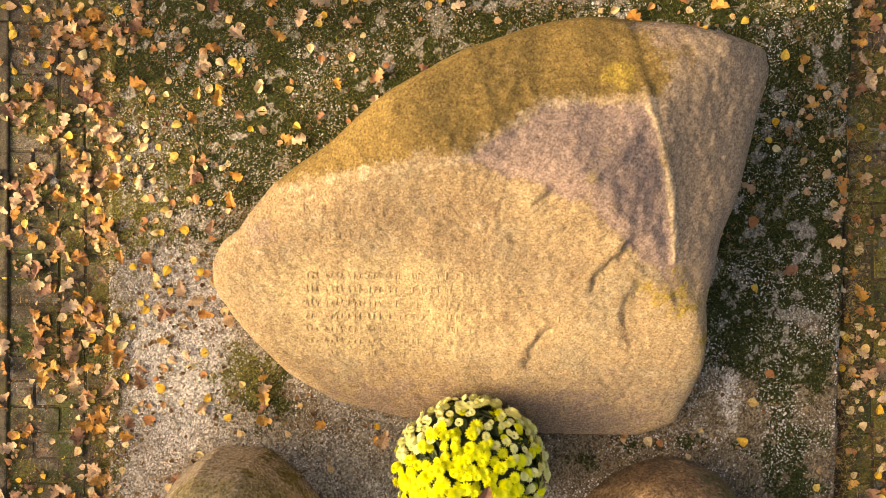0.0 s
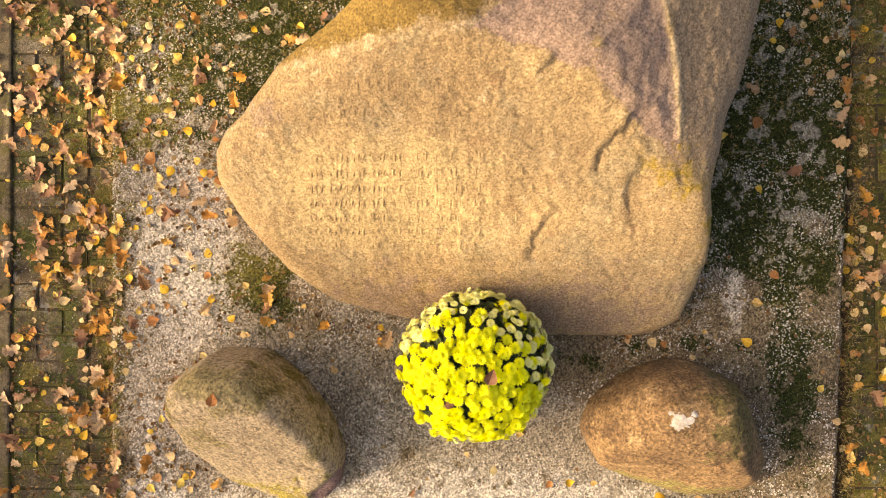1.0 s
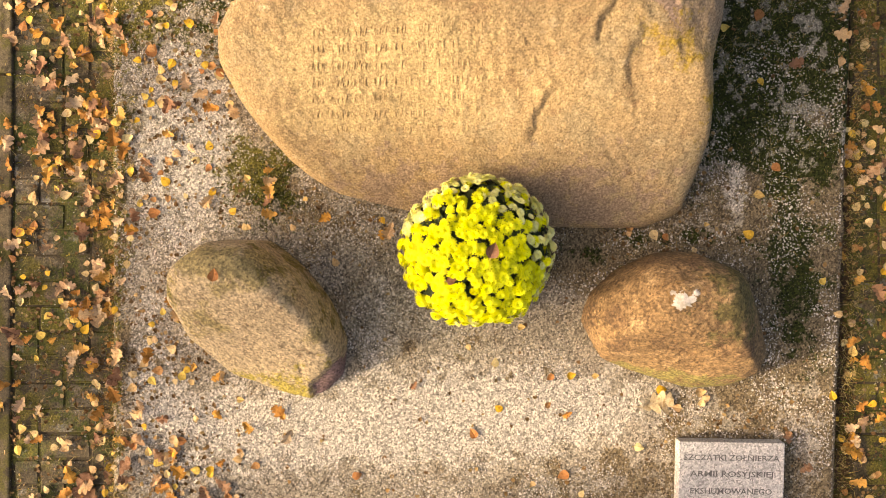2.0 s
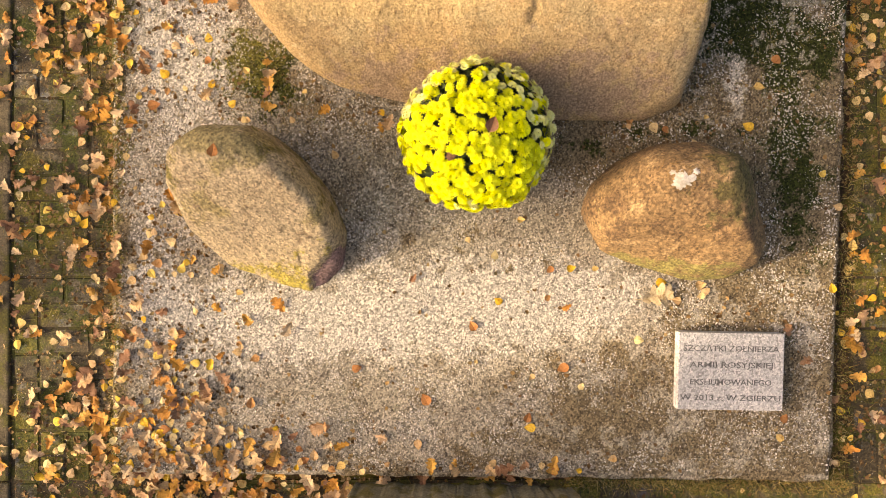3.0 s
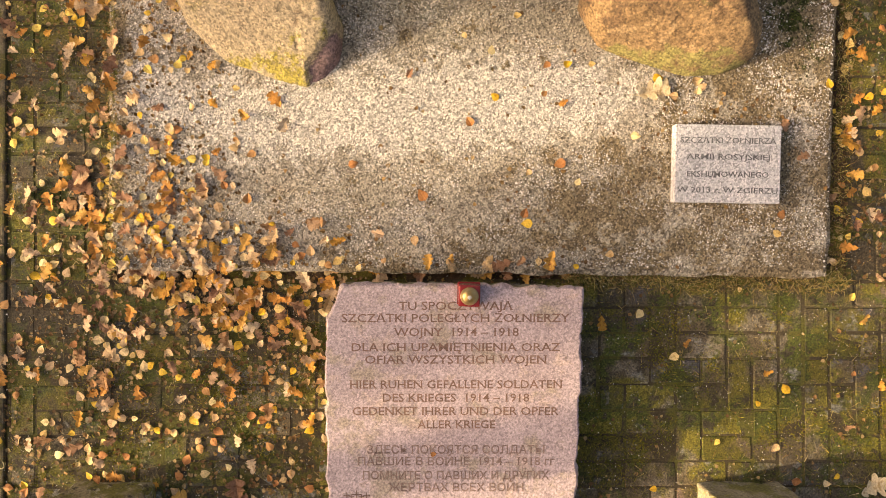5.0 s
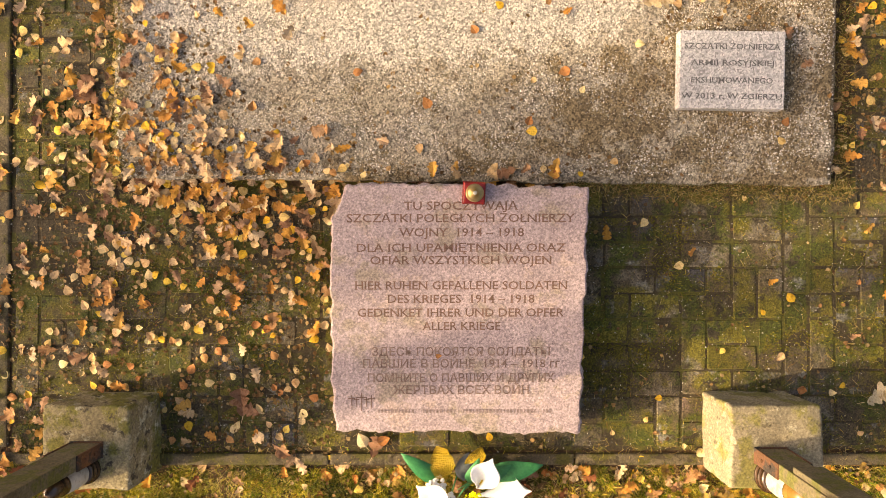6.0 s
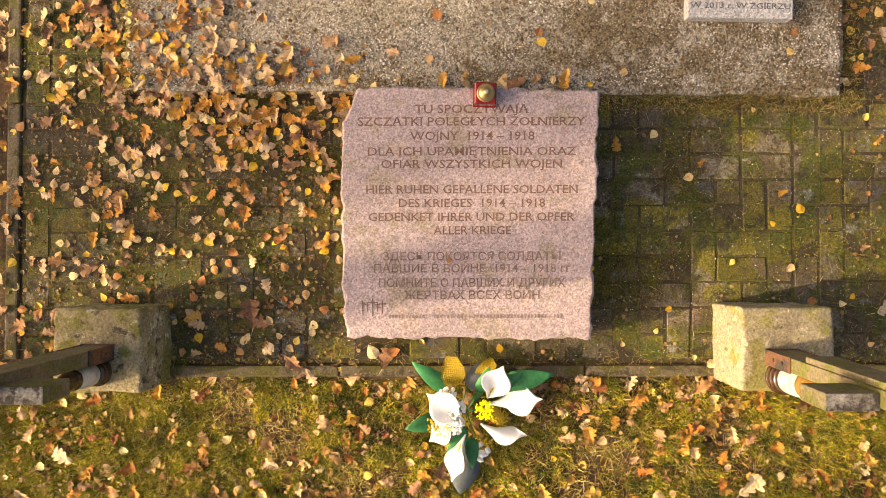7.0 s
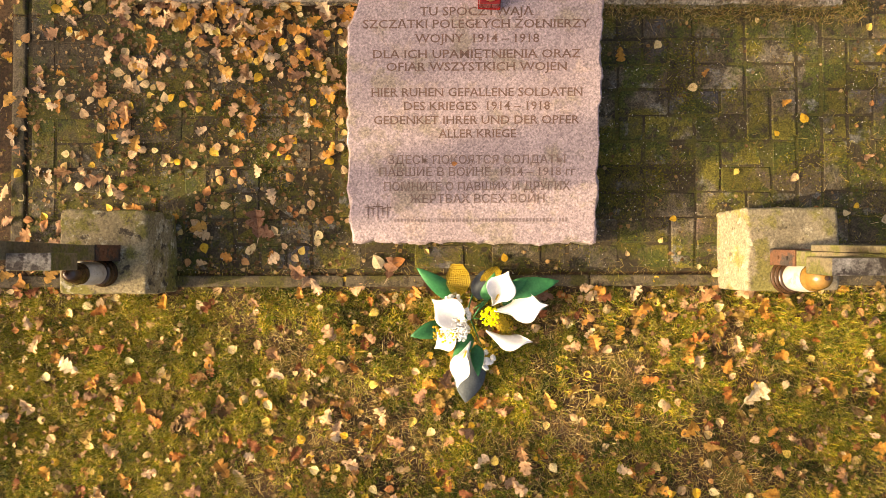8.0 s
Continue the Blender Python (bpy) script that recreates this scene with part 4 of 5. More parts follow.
def mesh_part(name, made, material, label="", smooth=True, thick=0.0):
    ob = part(name, mesh_of(name, made[0], made[1], material, smooth), None, bouquet, label)
    if thick:
        mod = ob.modifiers.new("thickness", "SOLIDIFY")
        mod.thickness = thick
    return ob


for x, y, z, yaw, pitch, roll, length, mouth in ((0.082, 0.080, 0.05, 67, 25, 0, 0.145, 0.060), (0.085, 0.062, 0.085, 6, 4, 172, 0.185, 0.062), (0.055, -0.012, 0.075, -14, 2, 125, 0.165, 0.050),
                                                 (-0.002, -0.055, 0.07, -107, 6, 30, 0.165, 0.046), (-0.005, -0.01, 0.055, 141, 14, 0, 0.175, 0.062), (-0.03, -0.015, 0.045, 212, 8, 20, 0.12, 0.050)):
    lily = place(mesh_part("lily", calla(1.1 * length, 1.16 * mouth), M_white, "white calla lily", True, 0.0015), x, y, z, yaw, pitch, roll)
    spadix = lathe([(0, 0), (0.003, 0.003), (0.0032, 0.026), (0.002, 0.032), (0, 0.033)], 10)
    sp = part("spadix", spadix, M_net, lily, "yellow-brown flower spike", True)
    sp.matrix_basis = pose(length * 0.22, 0, 0.014, 0, 78, 0)
for x, y, z, yaw, pitch, length, width in ((-0.06, 0.11, 0.05, 142, 8, 0.19, 0.034), (0.13, 0.13, 0.04, 12, 4, 0.21, 0.042), (0.10, 0.11, 0.05, 32, 10, 0.14, 0.030), (-0.11, 0.0, 0.04, 196, 6, 0.13, 0.034),
                                           (0.0, -0.03, 0.05, 236, 6, 0.15, 0.028), (0.02, -0.07, 0.045, 272, 2, 0.12, 0.026), (0.05, 0.10, 0.05, 70, 12, 0.12, 0.026), (0.12, 0.09, 0.02, -8, 2, 0.17, 0.036)):
    place(mesh_part("leaf", blade(length, width, 0.02, 0.25), M_clothgreen, "green cloth leaf", True, 0.0012), x, y, z, yaw, pitch)
place(mesh_part("leaf", blade(0.20, 0.062, 0.01, 0.12, 10, 0.8), M_clothslate, "slate-coloured cloth leaf", True, 0.0012), 0.005, -0.10, 0.012, 262, 0)
place(mesh_part("leaf", blade(0.12, 0.04, 0.01, 0.12, 10, 0.8), M_clothslate, "slate-coloured cloth leaf", True, 0.0012), 0.03, 0.10, 0.03, 80, 6)
rnd = random.Random(11)


def filler(name, x, y, z, r, n, size, material, label):
    """A loose tuft of small round florets."""
    verts, faces = [], []
    for i in range(n):
        a, d = rnd.uniform(0, 6.28), r * rnd.random() ** 0.5
        cx, cy, cz = d * math.cos(a), d * math.sin(a), rnd.uniform(0, r * 0.8) * (1 - d / r * 0.5)
        k = len(verts)
        m = 6
        verts.append((cx, cy, cz + size * 0.5))
        for j in range(m):
            b = 6.2832 * j / m + a
            verts.append((cx + size * math.cos(b) * rnd.uniform(.7, 1.2), cy + size * math.sin(b) * rnd.uniform(.7, 1.2), cz - size * 0.2))
        faces += [(k, k + 1 + j, k + 1 + (j + 1) % m) for j in range(m)]
    ob = part(name, mesh_of(name, verts, faces, material), None, bouquet, label)
    ob.location = (x, y, z)




def net_leaf(x, y, z, yaw, length, width):
    """A broad leaf of open yellow netting."""
    rows, cols, verts, faces = 15, 11, [], []
    for i in range(rows + 1):
        t = i / rows
        w = width * (0.25 + 0.75 * math.sin(math.pi * min(1.0, 0.12 + 0.80 * t)))
        for j in range(cols + 1):
            u = 2 * j / cols - 1
            verts.append((length * t + rnd.uniform(-0.002, 0.002), w * u + rnd.uniform(-0.002, 0.002), 0.022 * math.sin(3 * t + u) + 0.25 * w * u * u))
    for i in range(rows):
        for j in range(cols):
            k = i * (cols + 1) + j
            faces.append((k, k + 1, k + cols + 2, k + cols + 1))
    ob = mesh_part("net_leaf", (verts, faces), M_net, "yellow netted decoration leaf", False)
    mod = ob.modifiers.new("strands", "WIREFRAME")
    mod.thickness = 0.0034
    return place(ob, x, y, z, yaw, 6)


net_leaf(-0.045, 0.125, 0.05, 95, 0.115, 0.045)
net_leaf(0.045, 0.165, 0.035, 40, 0.085, 0.028)
net_leaf(0.075, 0.045, 0.045, -40, 0.085, 0.026)
filler("yellow_filler", 0.070, 0.040, 0.078, 0.036, 110, 0.0048, M_yellow, "bright yellow floret cluster")
filler("yellow_filler", 0.130, 0.010, 0.04, 0.035, 60, 0.004, M_net, "yellow netted filler flowers")
filler("yellow_filler", -0.115, -0.02, 0.05, 0.038, 60, 0.006, M_net, "yellow netted filler flowers")
filler("yellow_filler", 0.075, -0.105, 0.04, 0.028, 26, 0.006, M_net, "yellow netted filler flowers")
filler("white_filler", -0.070, 0.085, 0.06, 0.045, 44, 0.009, M_white, "small white florets")
filler("white_filler", 0.060, -0.130, 0.035, 0.040, 14, 0.013, M_white, "small white blossoms")
filler("white_filler", -0.055, -0.010, 0.075, 0.050, 130, 0.0055, M_white, "fluffy white florets")
filler("yellow_filler", -0.085, -0.045, 0.06, 0.035, 60, 0.005, M_yellow, "fluffy yellow florets")
filler("white_filler", -0.02, 0.045, 0.07, 0.022, 14, 0.009, M_white, "small white florets")
for k in range(7):
    st = blade(0.16, 0.003, 0.01, 0.0, 4)
    place(mesh_part("stem", st, M_clothgreen, "", True, 0.003), rnd.uniform(-.02, .04), rnd.uniform(-.02, .06), 0.02, rnd.uniform(0, 360), 5)


# ---- inscription on the boulder, droppings ----
def height_on(me):
    """A function that gives a mesh's height and normal at (x, y), from a lookup over its vertices."""
    p = np.array([v.co for v in me.vertices])
    nrm = np.array([v.normal for v in me.vertices])
    cell = {}
    for k, (x, y) in enumerate(np.floor(p[:, :2] / 0.03).astype(int)):
        cell.setdefault((int(x), int(y)), []).append(k)

    def at(x, y):
        i, j = math.floor(x / 0.03), math.floor(y / 0.03)
        ks = [k for a in (-1, 0, 1) for b in (-1, 0, 1) for k in cell.get((i + a, j + b), ())]
        if not ks:
            return None
        q = p[ks]
        d = np.hypot(q[:, 0] - x, q[:, 1] - y)
        near = np.argsort(d)[:4]
        w = 1 / (d[near] + 1e-4)
        return float((q[near, 2] * w).sum() / w.sum()), Vector((nrm[ks][near] * w[:, None]).sum(0)).normalized()
    return at


on_boulder, on_left, on_right = height_on(boulder_mesh), height_on(left_mesh), height_on(right_mesh)
rnd = random.Random(21)


def stroke(verts, faces, x, y, dx, dy, width, cut=1.0):
    """A chiselled line from (x, y) along (dx, dy) on the rock: two lips with a groove between them."""
    k = len(verts)
    l = math.hypot(dx, dy)
    ox, oy = -dy / l * width / 2, dx / l * width / 2
    n = max(2, int(l / 0.008))
    for i in range(n + 1):
        t = i / n
        deep = cut if 0 < i < n else 0.2 * cut
        for s, h in ((-1.5, -0.0006), (-0.75, 0.0022), (0.0, 0.0003), (0.75, 0.0022), (1.5, -0.0006)):
            px, py = x + dx * t + ox * s, y + dy * t + oy * s
            at = on_boulder(px, py)
            verts.append((px, py, (at[0] if at else 0) + 0.0006 + h * deep))
    for i in range(n):
        for j in range(4):
            q = k + 5 * i + j
            faces.append((q, q + 1, q + 6, q + 5))


# the strokes stand in the same columns on all of the lower lines, in groups of two or three
COLUMNS, x = [], -0.455
while x < 0.42:
    for _ in range(rnd.choice((2, 3, 3, 4))):
        COLUMNS.append(x)
        x += rnd.uniform(0.0150, 0.0185)
    x += rnd.uniform(0.008, 0.018)
for row, (y, x0, x1, h, tilt) in enumerate(((0.115, -0.44, 0.22, 0.034, -0.045), (0.035, -0.40, 0.40, 0.030, -0.03), (-0.095, -0.46, 0.10, 0.024, 0), (-0.143, -0.46, 0.30, 0.025, 0), (-0.191, -0.46, 0.33, 0.025, 0), (-0.239, -0.46, 0.36, 0.025, 0),
                                            (-0.287, -0.46, 0.38, 0.025, 0), (-0.333, -0.46, 0.40, 0.024, 0), (-0.380, -0.43, 0.42, 0.023, 0), (-0.03, -0.10, 0.50, 0.026, -0.02), (-0.425, -0.3, 0.45, 0.022, 0))):
    verts, faces = [], []
    if 1 < row < 9:
        for x in COLUMNS:
            worn = (0.97 if x < -0.2 else 0.80 if x < 0.05 else 0.50) * (0.75 if row > 7 else 1.0)
            if x0 <= x < x1 and rnd.random() < worn:
                stroke(verts, faces, x * (1 - 0.34 * (y + 0.095)) + rnd.uniform(-0.0015, 0.0015), y, rnd.uniform(-0.001, 0.002), h * rnd.uniform(0.8, 1.12), 0.0052 * rnd.uniform(0.8, 1.15), 1.15 if x < -0.15 else 0.75)
                if rnd.random() < 0.30:
                    stroke(verts, faces, x * (1 - 0.34 * (y + 0.095)), y + h * rnd.choice((0.45, 0.85, 0.85)), 0.011, -0.0015, 0.0036)
    else:
        x = x0
        while x < x1:
            yy, w, kind = y + tilt * (x - x0) + rnd.uniform(-0.003, 0.003), rnd.uniform(0.014, 0.026), rnd.random()
            if rnd.random() < 0.72:
                stroke(verts, faces, x, yy, rnd.uniform(-0.003, 0.004), h * rnd.uniform(0.7, 1.1), 0.0040, 0.6)
                if kind < 0.5:
                    stroke(verts, faces, x + w, yy, rnd.uniform(-0.003, 0.004), h * rnd.uniform(0.5, 0.9), 0.0038, 0.5)
                if 0.3 < kind < 0.6:
                    stroke(verts, faces, x, yy + h * rnd.choice((0.02, 0.5, 0.92)), w, rnd.uniform(-0.004, 0.004), 0.0034, 0.5)
                if kind > 0.8:
                    stroke(verts, faces, x, yy + h, w, -h, 0.0038, 0.5)
            else:
                x += 0.022
            x += w + rnd.uniform(0.010, 0.018)
    part("inscription_line", mesh_of("inscription_line", verts, faces, M_stroke if 1 < row < 9 else M_stroke_faint), None, boulder, "worn cut line of unreadable characters")["kind"] = "stuff"


def splat(at, cx, cy, r, seed, name, material, parent, z0):
    """A thin irregular patch with runs, lying on a stone."""
    rr = random.Random(seed)
    verts, faces = [(cx, cy, at(cx, cy)[0] + 0.004)], []
    n = 60
    for ring in (0.5, 1.0):
        for i in range(n):
            a = 6.2832 * i / n
            k = r * max(0.3, 0.72 + 0.45 * noise.noise(Vector((math.cos(a) * 1.2, math.sin(a) * 1.2, seed))) + 0.38 * noise.noise(Vector((math.cos(a) * 3.2, math.sin(a) * 3.2, seed))))
            x, y = cx + ring * k * math.cos(a), cy + ring * k * math.sin(a) * 0.8
            verts.append((x, y, at(x, y)[0] + (0.0035 if ring < 1 else 0.0005)))
    for i in range(n):
        j = (i + 1) % n
        faces += [(0, 1 + i, 1 + j), (1 + i, 1 + n + i, 1 + n + j, 1 + j)]
    return part(name, mesh_of(name, verts, faces, material, True), None, parent, "white bird droppings")


splat(on_right, 0.795, -0.975, 0.050, 2.0, "dropping", M_dropping, stone2, 0)
splat(on_right, 0.835, -0.945, 0.018, 5.0, "dropping", M_dropping, stone2, 0)
splat(on_right, 0.762, -0.945, 0.014, 8.0, "dropping", M_dropping, stone2, 0)
for x, y, a, l in ((0.735, -0.915, 0.9, 0.06), (0.79, -0.92, 2.6, 0.07), (0.81, -0.90, 0.2, 0.08), (0.86, -0.93, 1.9, 0.05), (0.845, -1.0, 0.5, 0.04), (0.88, -0.89, 2.9, 0.06), (0.75, -0.96, 1.6, 0.05)):
    verts, faces = [], []
    for i in range(5):
        px, py = x + math.cos(a + 0.1 * i) * l * (i / 4 - 0.5), y + math.sin(a + 0.1 * i) * l * (i / 4 - 0.5)
        for s in (-0.0007, 0.0007):
            verts.append((px - math.sin(a) * s, py + math.cos(a) * s, on_right(px, py)[0] + 0.003))
    part("straw", mesh_of("straw", verts, [(2 * i, 2 * i + 1, 2 * i + 3, 2 * i + 2) for i in range(4)], M_straw), None, stone2, "pale straw stuck to the droppings")


# ---- fallen leaves, grass, gravel ----
def leaf_shape(kind, size, rr):
    """One dry leaf as points and faces: birch (pointed oval) or oak (lobed), curled at random."""
    verts, faces = [], []
    curl, bend, twist = rr.uniform(-0.25, 0.75), rr.uniform(-0.5, 0.7), rr.uniform(-0.45, 0.45)
    n = 8 if kind == "birch" else 28
    crumple = 0.0 if kind == "birch" else 0.05
    lobes = rr.choice((3, 4, 4))
    for i in range(n + 1):
        t = i / n
        if kind == "birch":
            w = 0.40 * math.sin(math.pi * t ** 0.62) ** 0.85 if 0 < t < 1 else 0.01
        else:
            w = (0.09 + 0.25 * math.sin(math.pi * min(1.0, t ** 1.25)) ** 0.8) * (0.36 + 0.64 * abs(math.sin(math.pi * (lobes * t + 0.08))) ** 0.75) * (1.0 if t < 0.94 else max(0.1, (1 - t) / 0.06)) + 0.008
        x = (t - 0.5) * size
        z = bend * size * (t - 0.5) ** 2
        if i % 7 == 1:
            lobe = {s: rr.uniform(0.78, 1.25) for s in (-1, 0, 1)}
        for s in (-1, 0, 1):
            k = lobe[s] if kind == "oak" and i else 1.0
            shift = abs(s) * w * size * (0.30 if kind == "oak" else 0.05)
            verts.append((x + shift, s * w * k * size, z + abs(s) * curl * w * size * 0.9 + s * twist * w * size * (t - 0.3) + abs(s) * crumple * size * math.sin(9.0 * t + 2.0 * s + 20 * twist)))
    for i in range(n):
        k = i * 3
        faces += [(k, k + 3, k + 4, k + 1), (k + 1, k + 4, k + 5, k + 2)]
    m = len(verts)
    s = 0.012 * size + 0.0005
    verts += [(-0.5 * size, -s, 0), (-0.5 * size, s, 0), (-0.5 * size - size * 0.35, 0.05 * size * twist * 8, 0.02 * size)]
    faces.append((m, m + 1, m + 2))
    return np.array(verts), faces


def rotation(rr, tilt):
    return np.array(Euler((rr.gauss(0, tilt), rr.gauss(0, tilt), rr.uniform(0, 6.2832))).to_matrix())


KEEP_OUT = (BOULDER, LEFT, RIGHT, SLAB, [(-1.49, -2.91), (-1.15, -2.91), (-1.15, -3.22), (-1.49, -3.22)], [(0.98, -2.91), (1.32, -2.91), (1.32, -3.22), (0.98, -3.22)], [(0.86, -1.52), (1.27, -1.53), (1.27, -1.83), (0.86, -1.82)])


def on_pad(x, y):
    return -1.30 < x < 1.465 + 0.033 * max(0, y + 2.1) and y > -2.07


def floor_z(x, y):
    return PAD_Z if on_pad(x, y) else (0.012 if y < -3.2 else 0.001)


def bump_at(cx, cy, rx, ry, x, y):
    return math.exp(-((x - cx) / rx) ** 2 - ((y - cy) / ry) ** 2)


def thick(x, y):
    """Fallen birch and oak leaves to the square metre."""
    if y < -3.2:
        patch = max(0.0, 0.5 + 1.1 * fbm((x, y, 2), 2.2))
        edge = 1.0 + 0.9 * bump_at(0.9, -3.30, 0.9, 0.13, x, y)
        # extra litter darkens the grass here in place of a patch of shade
        edge += 1.3 * bump_at(-0.35, -3.62, 0.32, 0.15, x, y)
        return (50 + 80 * patch) * edge, (34 + 48 * patch) * edge
    heap = bump_at(-0.84, -2.14, 0.38, 0.17, x, y) + 0.6 * bump_at(-1.12, -2.02, 0.2, 0.18, x, y) + 0.35 * bump_at(-0.62, -2.42, 0.2, 0.15, x, y) + 0.28 * bump_at(-1.08, -1.75, 0.2, 0.35, x, y)
    clump = max(0.15, 1.0 + 1.5 * fbm((x, y, 6), 4.5))
    b, o = 12 + 420 * heap, 2 + 500 * heap
    if x < -1.25:
        drift = math.exp(-((x + 1.37) / 0.10) ** 2)
        b, o = b + (95 + 130 * drift) * clump, o + (125 + 210 * drift) * clump * (1.0 if y > -1.9 else 0.5)
    elif x < -0.8 and not y < -2.1:
        b, o = b + (95 * step(-0.85 - x, 0.2) + 25) * clump, o + 26 * clump
    elif x < -0.45 and y < -2.1:
        b, o = b + 110, o + 34
    if x > 1.5:
        b, o = (b + 130 * clump, o + 75 * clump) if y > -2.15 else (b + 14, o + 4)
    if y > 0.25 and x < 1.5:
        b, o = b + 50 * clump, o + 30 * clump
    if -2.13 < y < -2.03 and -0.45 < x < 0.6:
        b, o = b + 60, o + 110
    b += 90 * bump_at(-0.62, -0.60, 0.22, 0.10, x, y) + 150 * bump_at(-0.25, -0.70, 0.17, 0.03, x, y) + 70 * bump_at(0.85, -0.78, 0.3, 0.06, x, y) + 120 * bump_at(1.1, -1.46, 0.14, 0.04, x, y) + 60 * bump_at(0.85, -1.36, 0.2, 0.05, x, y)
    o += 90 * bump_at(-0.65, -0.60, 0.2, 0.10, x, y) + 150 * bump_at(-0.27, -0.70, 0.15, 0.03, x, y) + 45 * bump_at(-0.85, -1.5, 0.25, 0.15, x, y)
    if x > 0.5 and -3.2 < y < -2.1 and x < 1.5:
        b = 11
    return b, o


def scatter(name, kind, which, sizes, material, label, seed, area=(-2.1, 2.1, -4.7, 1.5), tilt=0.10, most=19000):
    rr = random.Random(seed)
    shapes = [leaf_shape(kind, 1.0, rr) for _ in range(14)]
    V, F, base, top = [], [], 0, 700.0
    n = int((area[1] - area[0]) * (area[3] - area[2]) * top)
    for _ in range(min(n, most)):
        x, y = rr.uniform(*area[:2]), rr.uniform(*area[2:])
        if rr.random() * top > thick(x, y)[which]:
            continue
        if any(inside(x, y, poly) for poly in KEEP_OUT):
            continue
        v, f = rr.choice(shapes)
        s = rr.uniform(*sizes)
        p = (v * s) @ rotation(rr, tilt).T
        low = lawn_z(x, y) + rr.uniform(0.002, 0.024) if y < -3.2 else floor_z(x, y) + rr.uniform(0.0, 0.006) + rr.uniform(0, 0.022) * bump_at(-0.84, -2.14, 0.4, 0.2, x, y)
        p += np.array((x, y, low - p[:, 2].min()))
        V.append(p)
        F += [tuple(k + base for k in q) for q in f]
        base += len(p)
    return tagged(part(name, mesh_of(name, np.concatenate(V), F, material), None), label, "fallen leaves", kind="stuff")


scatter("birch_leaves", "birch", 0, (0.023, 0.045), M_birch, "yellow and tan fallen birch leaves on paving and grass", 31)
scatter("oak_leaves", "oak", 1, (0.036, 0.078), M_oak, "brown and tan fallen oak leaves in loose drifts", 32, tilt=0.20)
scatter("leaf_litter", "oak", 0, (0.03, 0.07), M_litter, "dark rotting leaves sunk in the grass", 34, (-2.1, 2.1, -4.7, -3.2), 0.2)
rr = random.Random(35)
V, F, base = [], [], 0
leaf = [leaf_shape("birch", 1.0, rr) for _ in range(6)] + [leaf_shape("oak", 1.7, rr) for _ in range(3)]
for _ in range(5200):
    x, y = rr.gauss(0, 3.2), -1.6 + rr.gauss(0, 3.2)
    if -2.1 < x < 2.1 and -4.7 < y < 1.9:
        continue
    v, f = rr.choice(leaf)
    p = (v * rr.uniform(0.03, 0.05)) @ rotation(rr, 0.15).T
    p += np.array((x, y, -0.012 - p[:, 2].min()))
    V.append(p)
    F += [tuple(k + base for k in q) for q in f]
    base += len(p)
tagged(part("scattered_leaves", mesh_of("scattered_leaves", np.concatenate(V), F, M_birch), None), "fallen leaves strewn over the ground further off", "fallen leaves", kind="stuff")
rr = random.Random(33)


def single_leaf(x, y, kind, size, turn, material, label, z=None, tilt=0.1):
    v, f = leaf_shape(kind, size, rr)
    ob = part("%s_leaf" % kind, mesh_of("leaf", v, f, material), None)
    zz = floor_z(x, y) if z is None else z
    ob.matrix_basis = Matrix.Translation((x, y, zz + 0.004 - min(0, v[:, 2].min()))) @ Euler((rr.gauss(0, tilt * 0.4), rr.gauss(0, tilt * 0.4), radians(turn))).to_matrix().to_4x4()
    return tagged(ob, label, "leaf", "single fallen leaves")


for x, y, size, turn in ((0.80, -1.39, 0.125, 15), (1.665, -2.93, 0.12, 25), (1.115, -3.62, 0.11, 40), (-1.55, -3.50, 0.085, 150)):
    single_leaf(x, y, "oak", size, turn, M_oak_pale, "pale tan fallen oak leaf")
for x, y, size, turn in ((-1.14, -0.655, 0.050, 10), (-1.15, -0.03, 0.056, 60), (0.435, -1.67, 0.048, 200), (-0.095, -1.79, 0.05, 120), (1.19, 0.105, 0.05, 250), (-0.36, -1.67, 0.04, 20), (0.30, -1.86, 0.04, 70)):
    single_leaf(x, y, "birch", size, turn, M_birch, "golden yellow fallen birch leaf")
for x, y, size, turn in ((-1.44, -1.72, 0.13, 60), (-0.82, -2.95, 0.13, 95), (0.21, -2.06, 0.09, 200), (-0.13, -2.075, 0.10, 20), (-1.40, 0.62, 0.12, 100)):
    single_leaf(x, y, "oak", size * 0.85, turn, M_oak, "large orange-brown fallen oak leaf")
    single_leaf(x + 0.025, y - 0.03, "oak", size * 0.7, turn + 70, M_oak, "crumpled orange-brown fallen oak leaf", tilt=0.4)
single_leaf(-0.30, -3.125, "oak", 0.085, 75, M_oak, "orange fallen oak leaf")
single_leaf(-0.35, -3.10, "birch", 0.062, 120, M_oak_pale, "pale tan fallen birch leaf")
single_leaf(-0.265, -3.10, "birch", 0.05, 20, M_birch, "yellow fallen birch leaf")
v = on_left(-0.79, -0.88)
single_leaf(-0.79, -0.88, "birch", 0.045, 80, M_birch, "orange birch leaf lying on the grey stone", v[0] + PAD_Z - 0.02)
single_leaf(0.135, -0.80, "birch", 0.055, 70, M_oak, "brown leaf caught in the yellow blossoms", PAD_Z + 0.398)
single_leaf(0.0, -0.90, "birch", 0.035, 10, M_oak, "brown leaf caught in the yellow blossoms", PAD_Z + 0.365)
single_leaf(-0.05, -2.745, "birch", 0.022, 10, M_birch, "small yellow leaf lying on the slab", slab_top(0, -2.745) - 0.004)


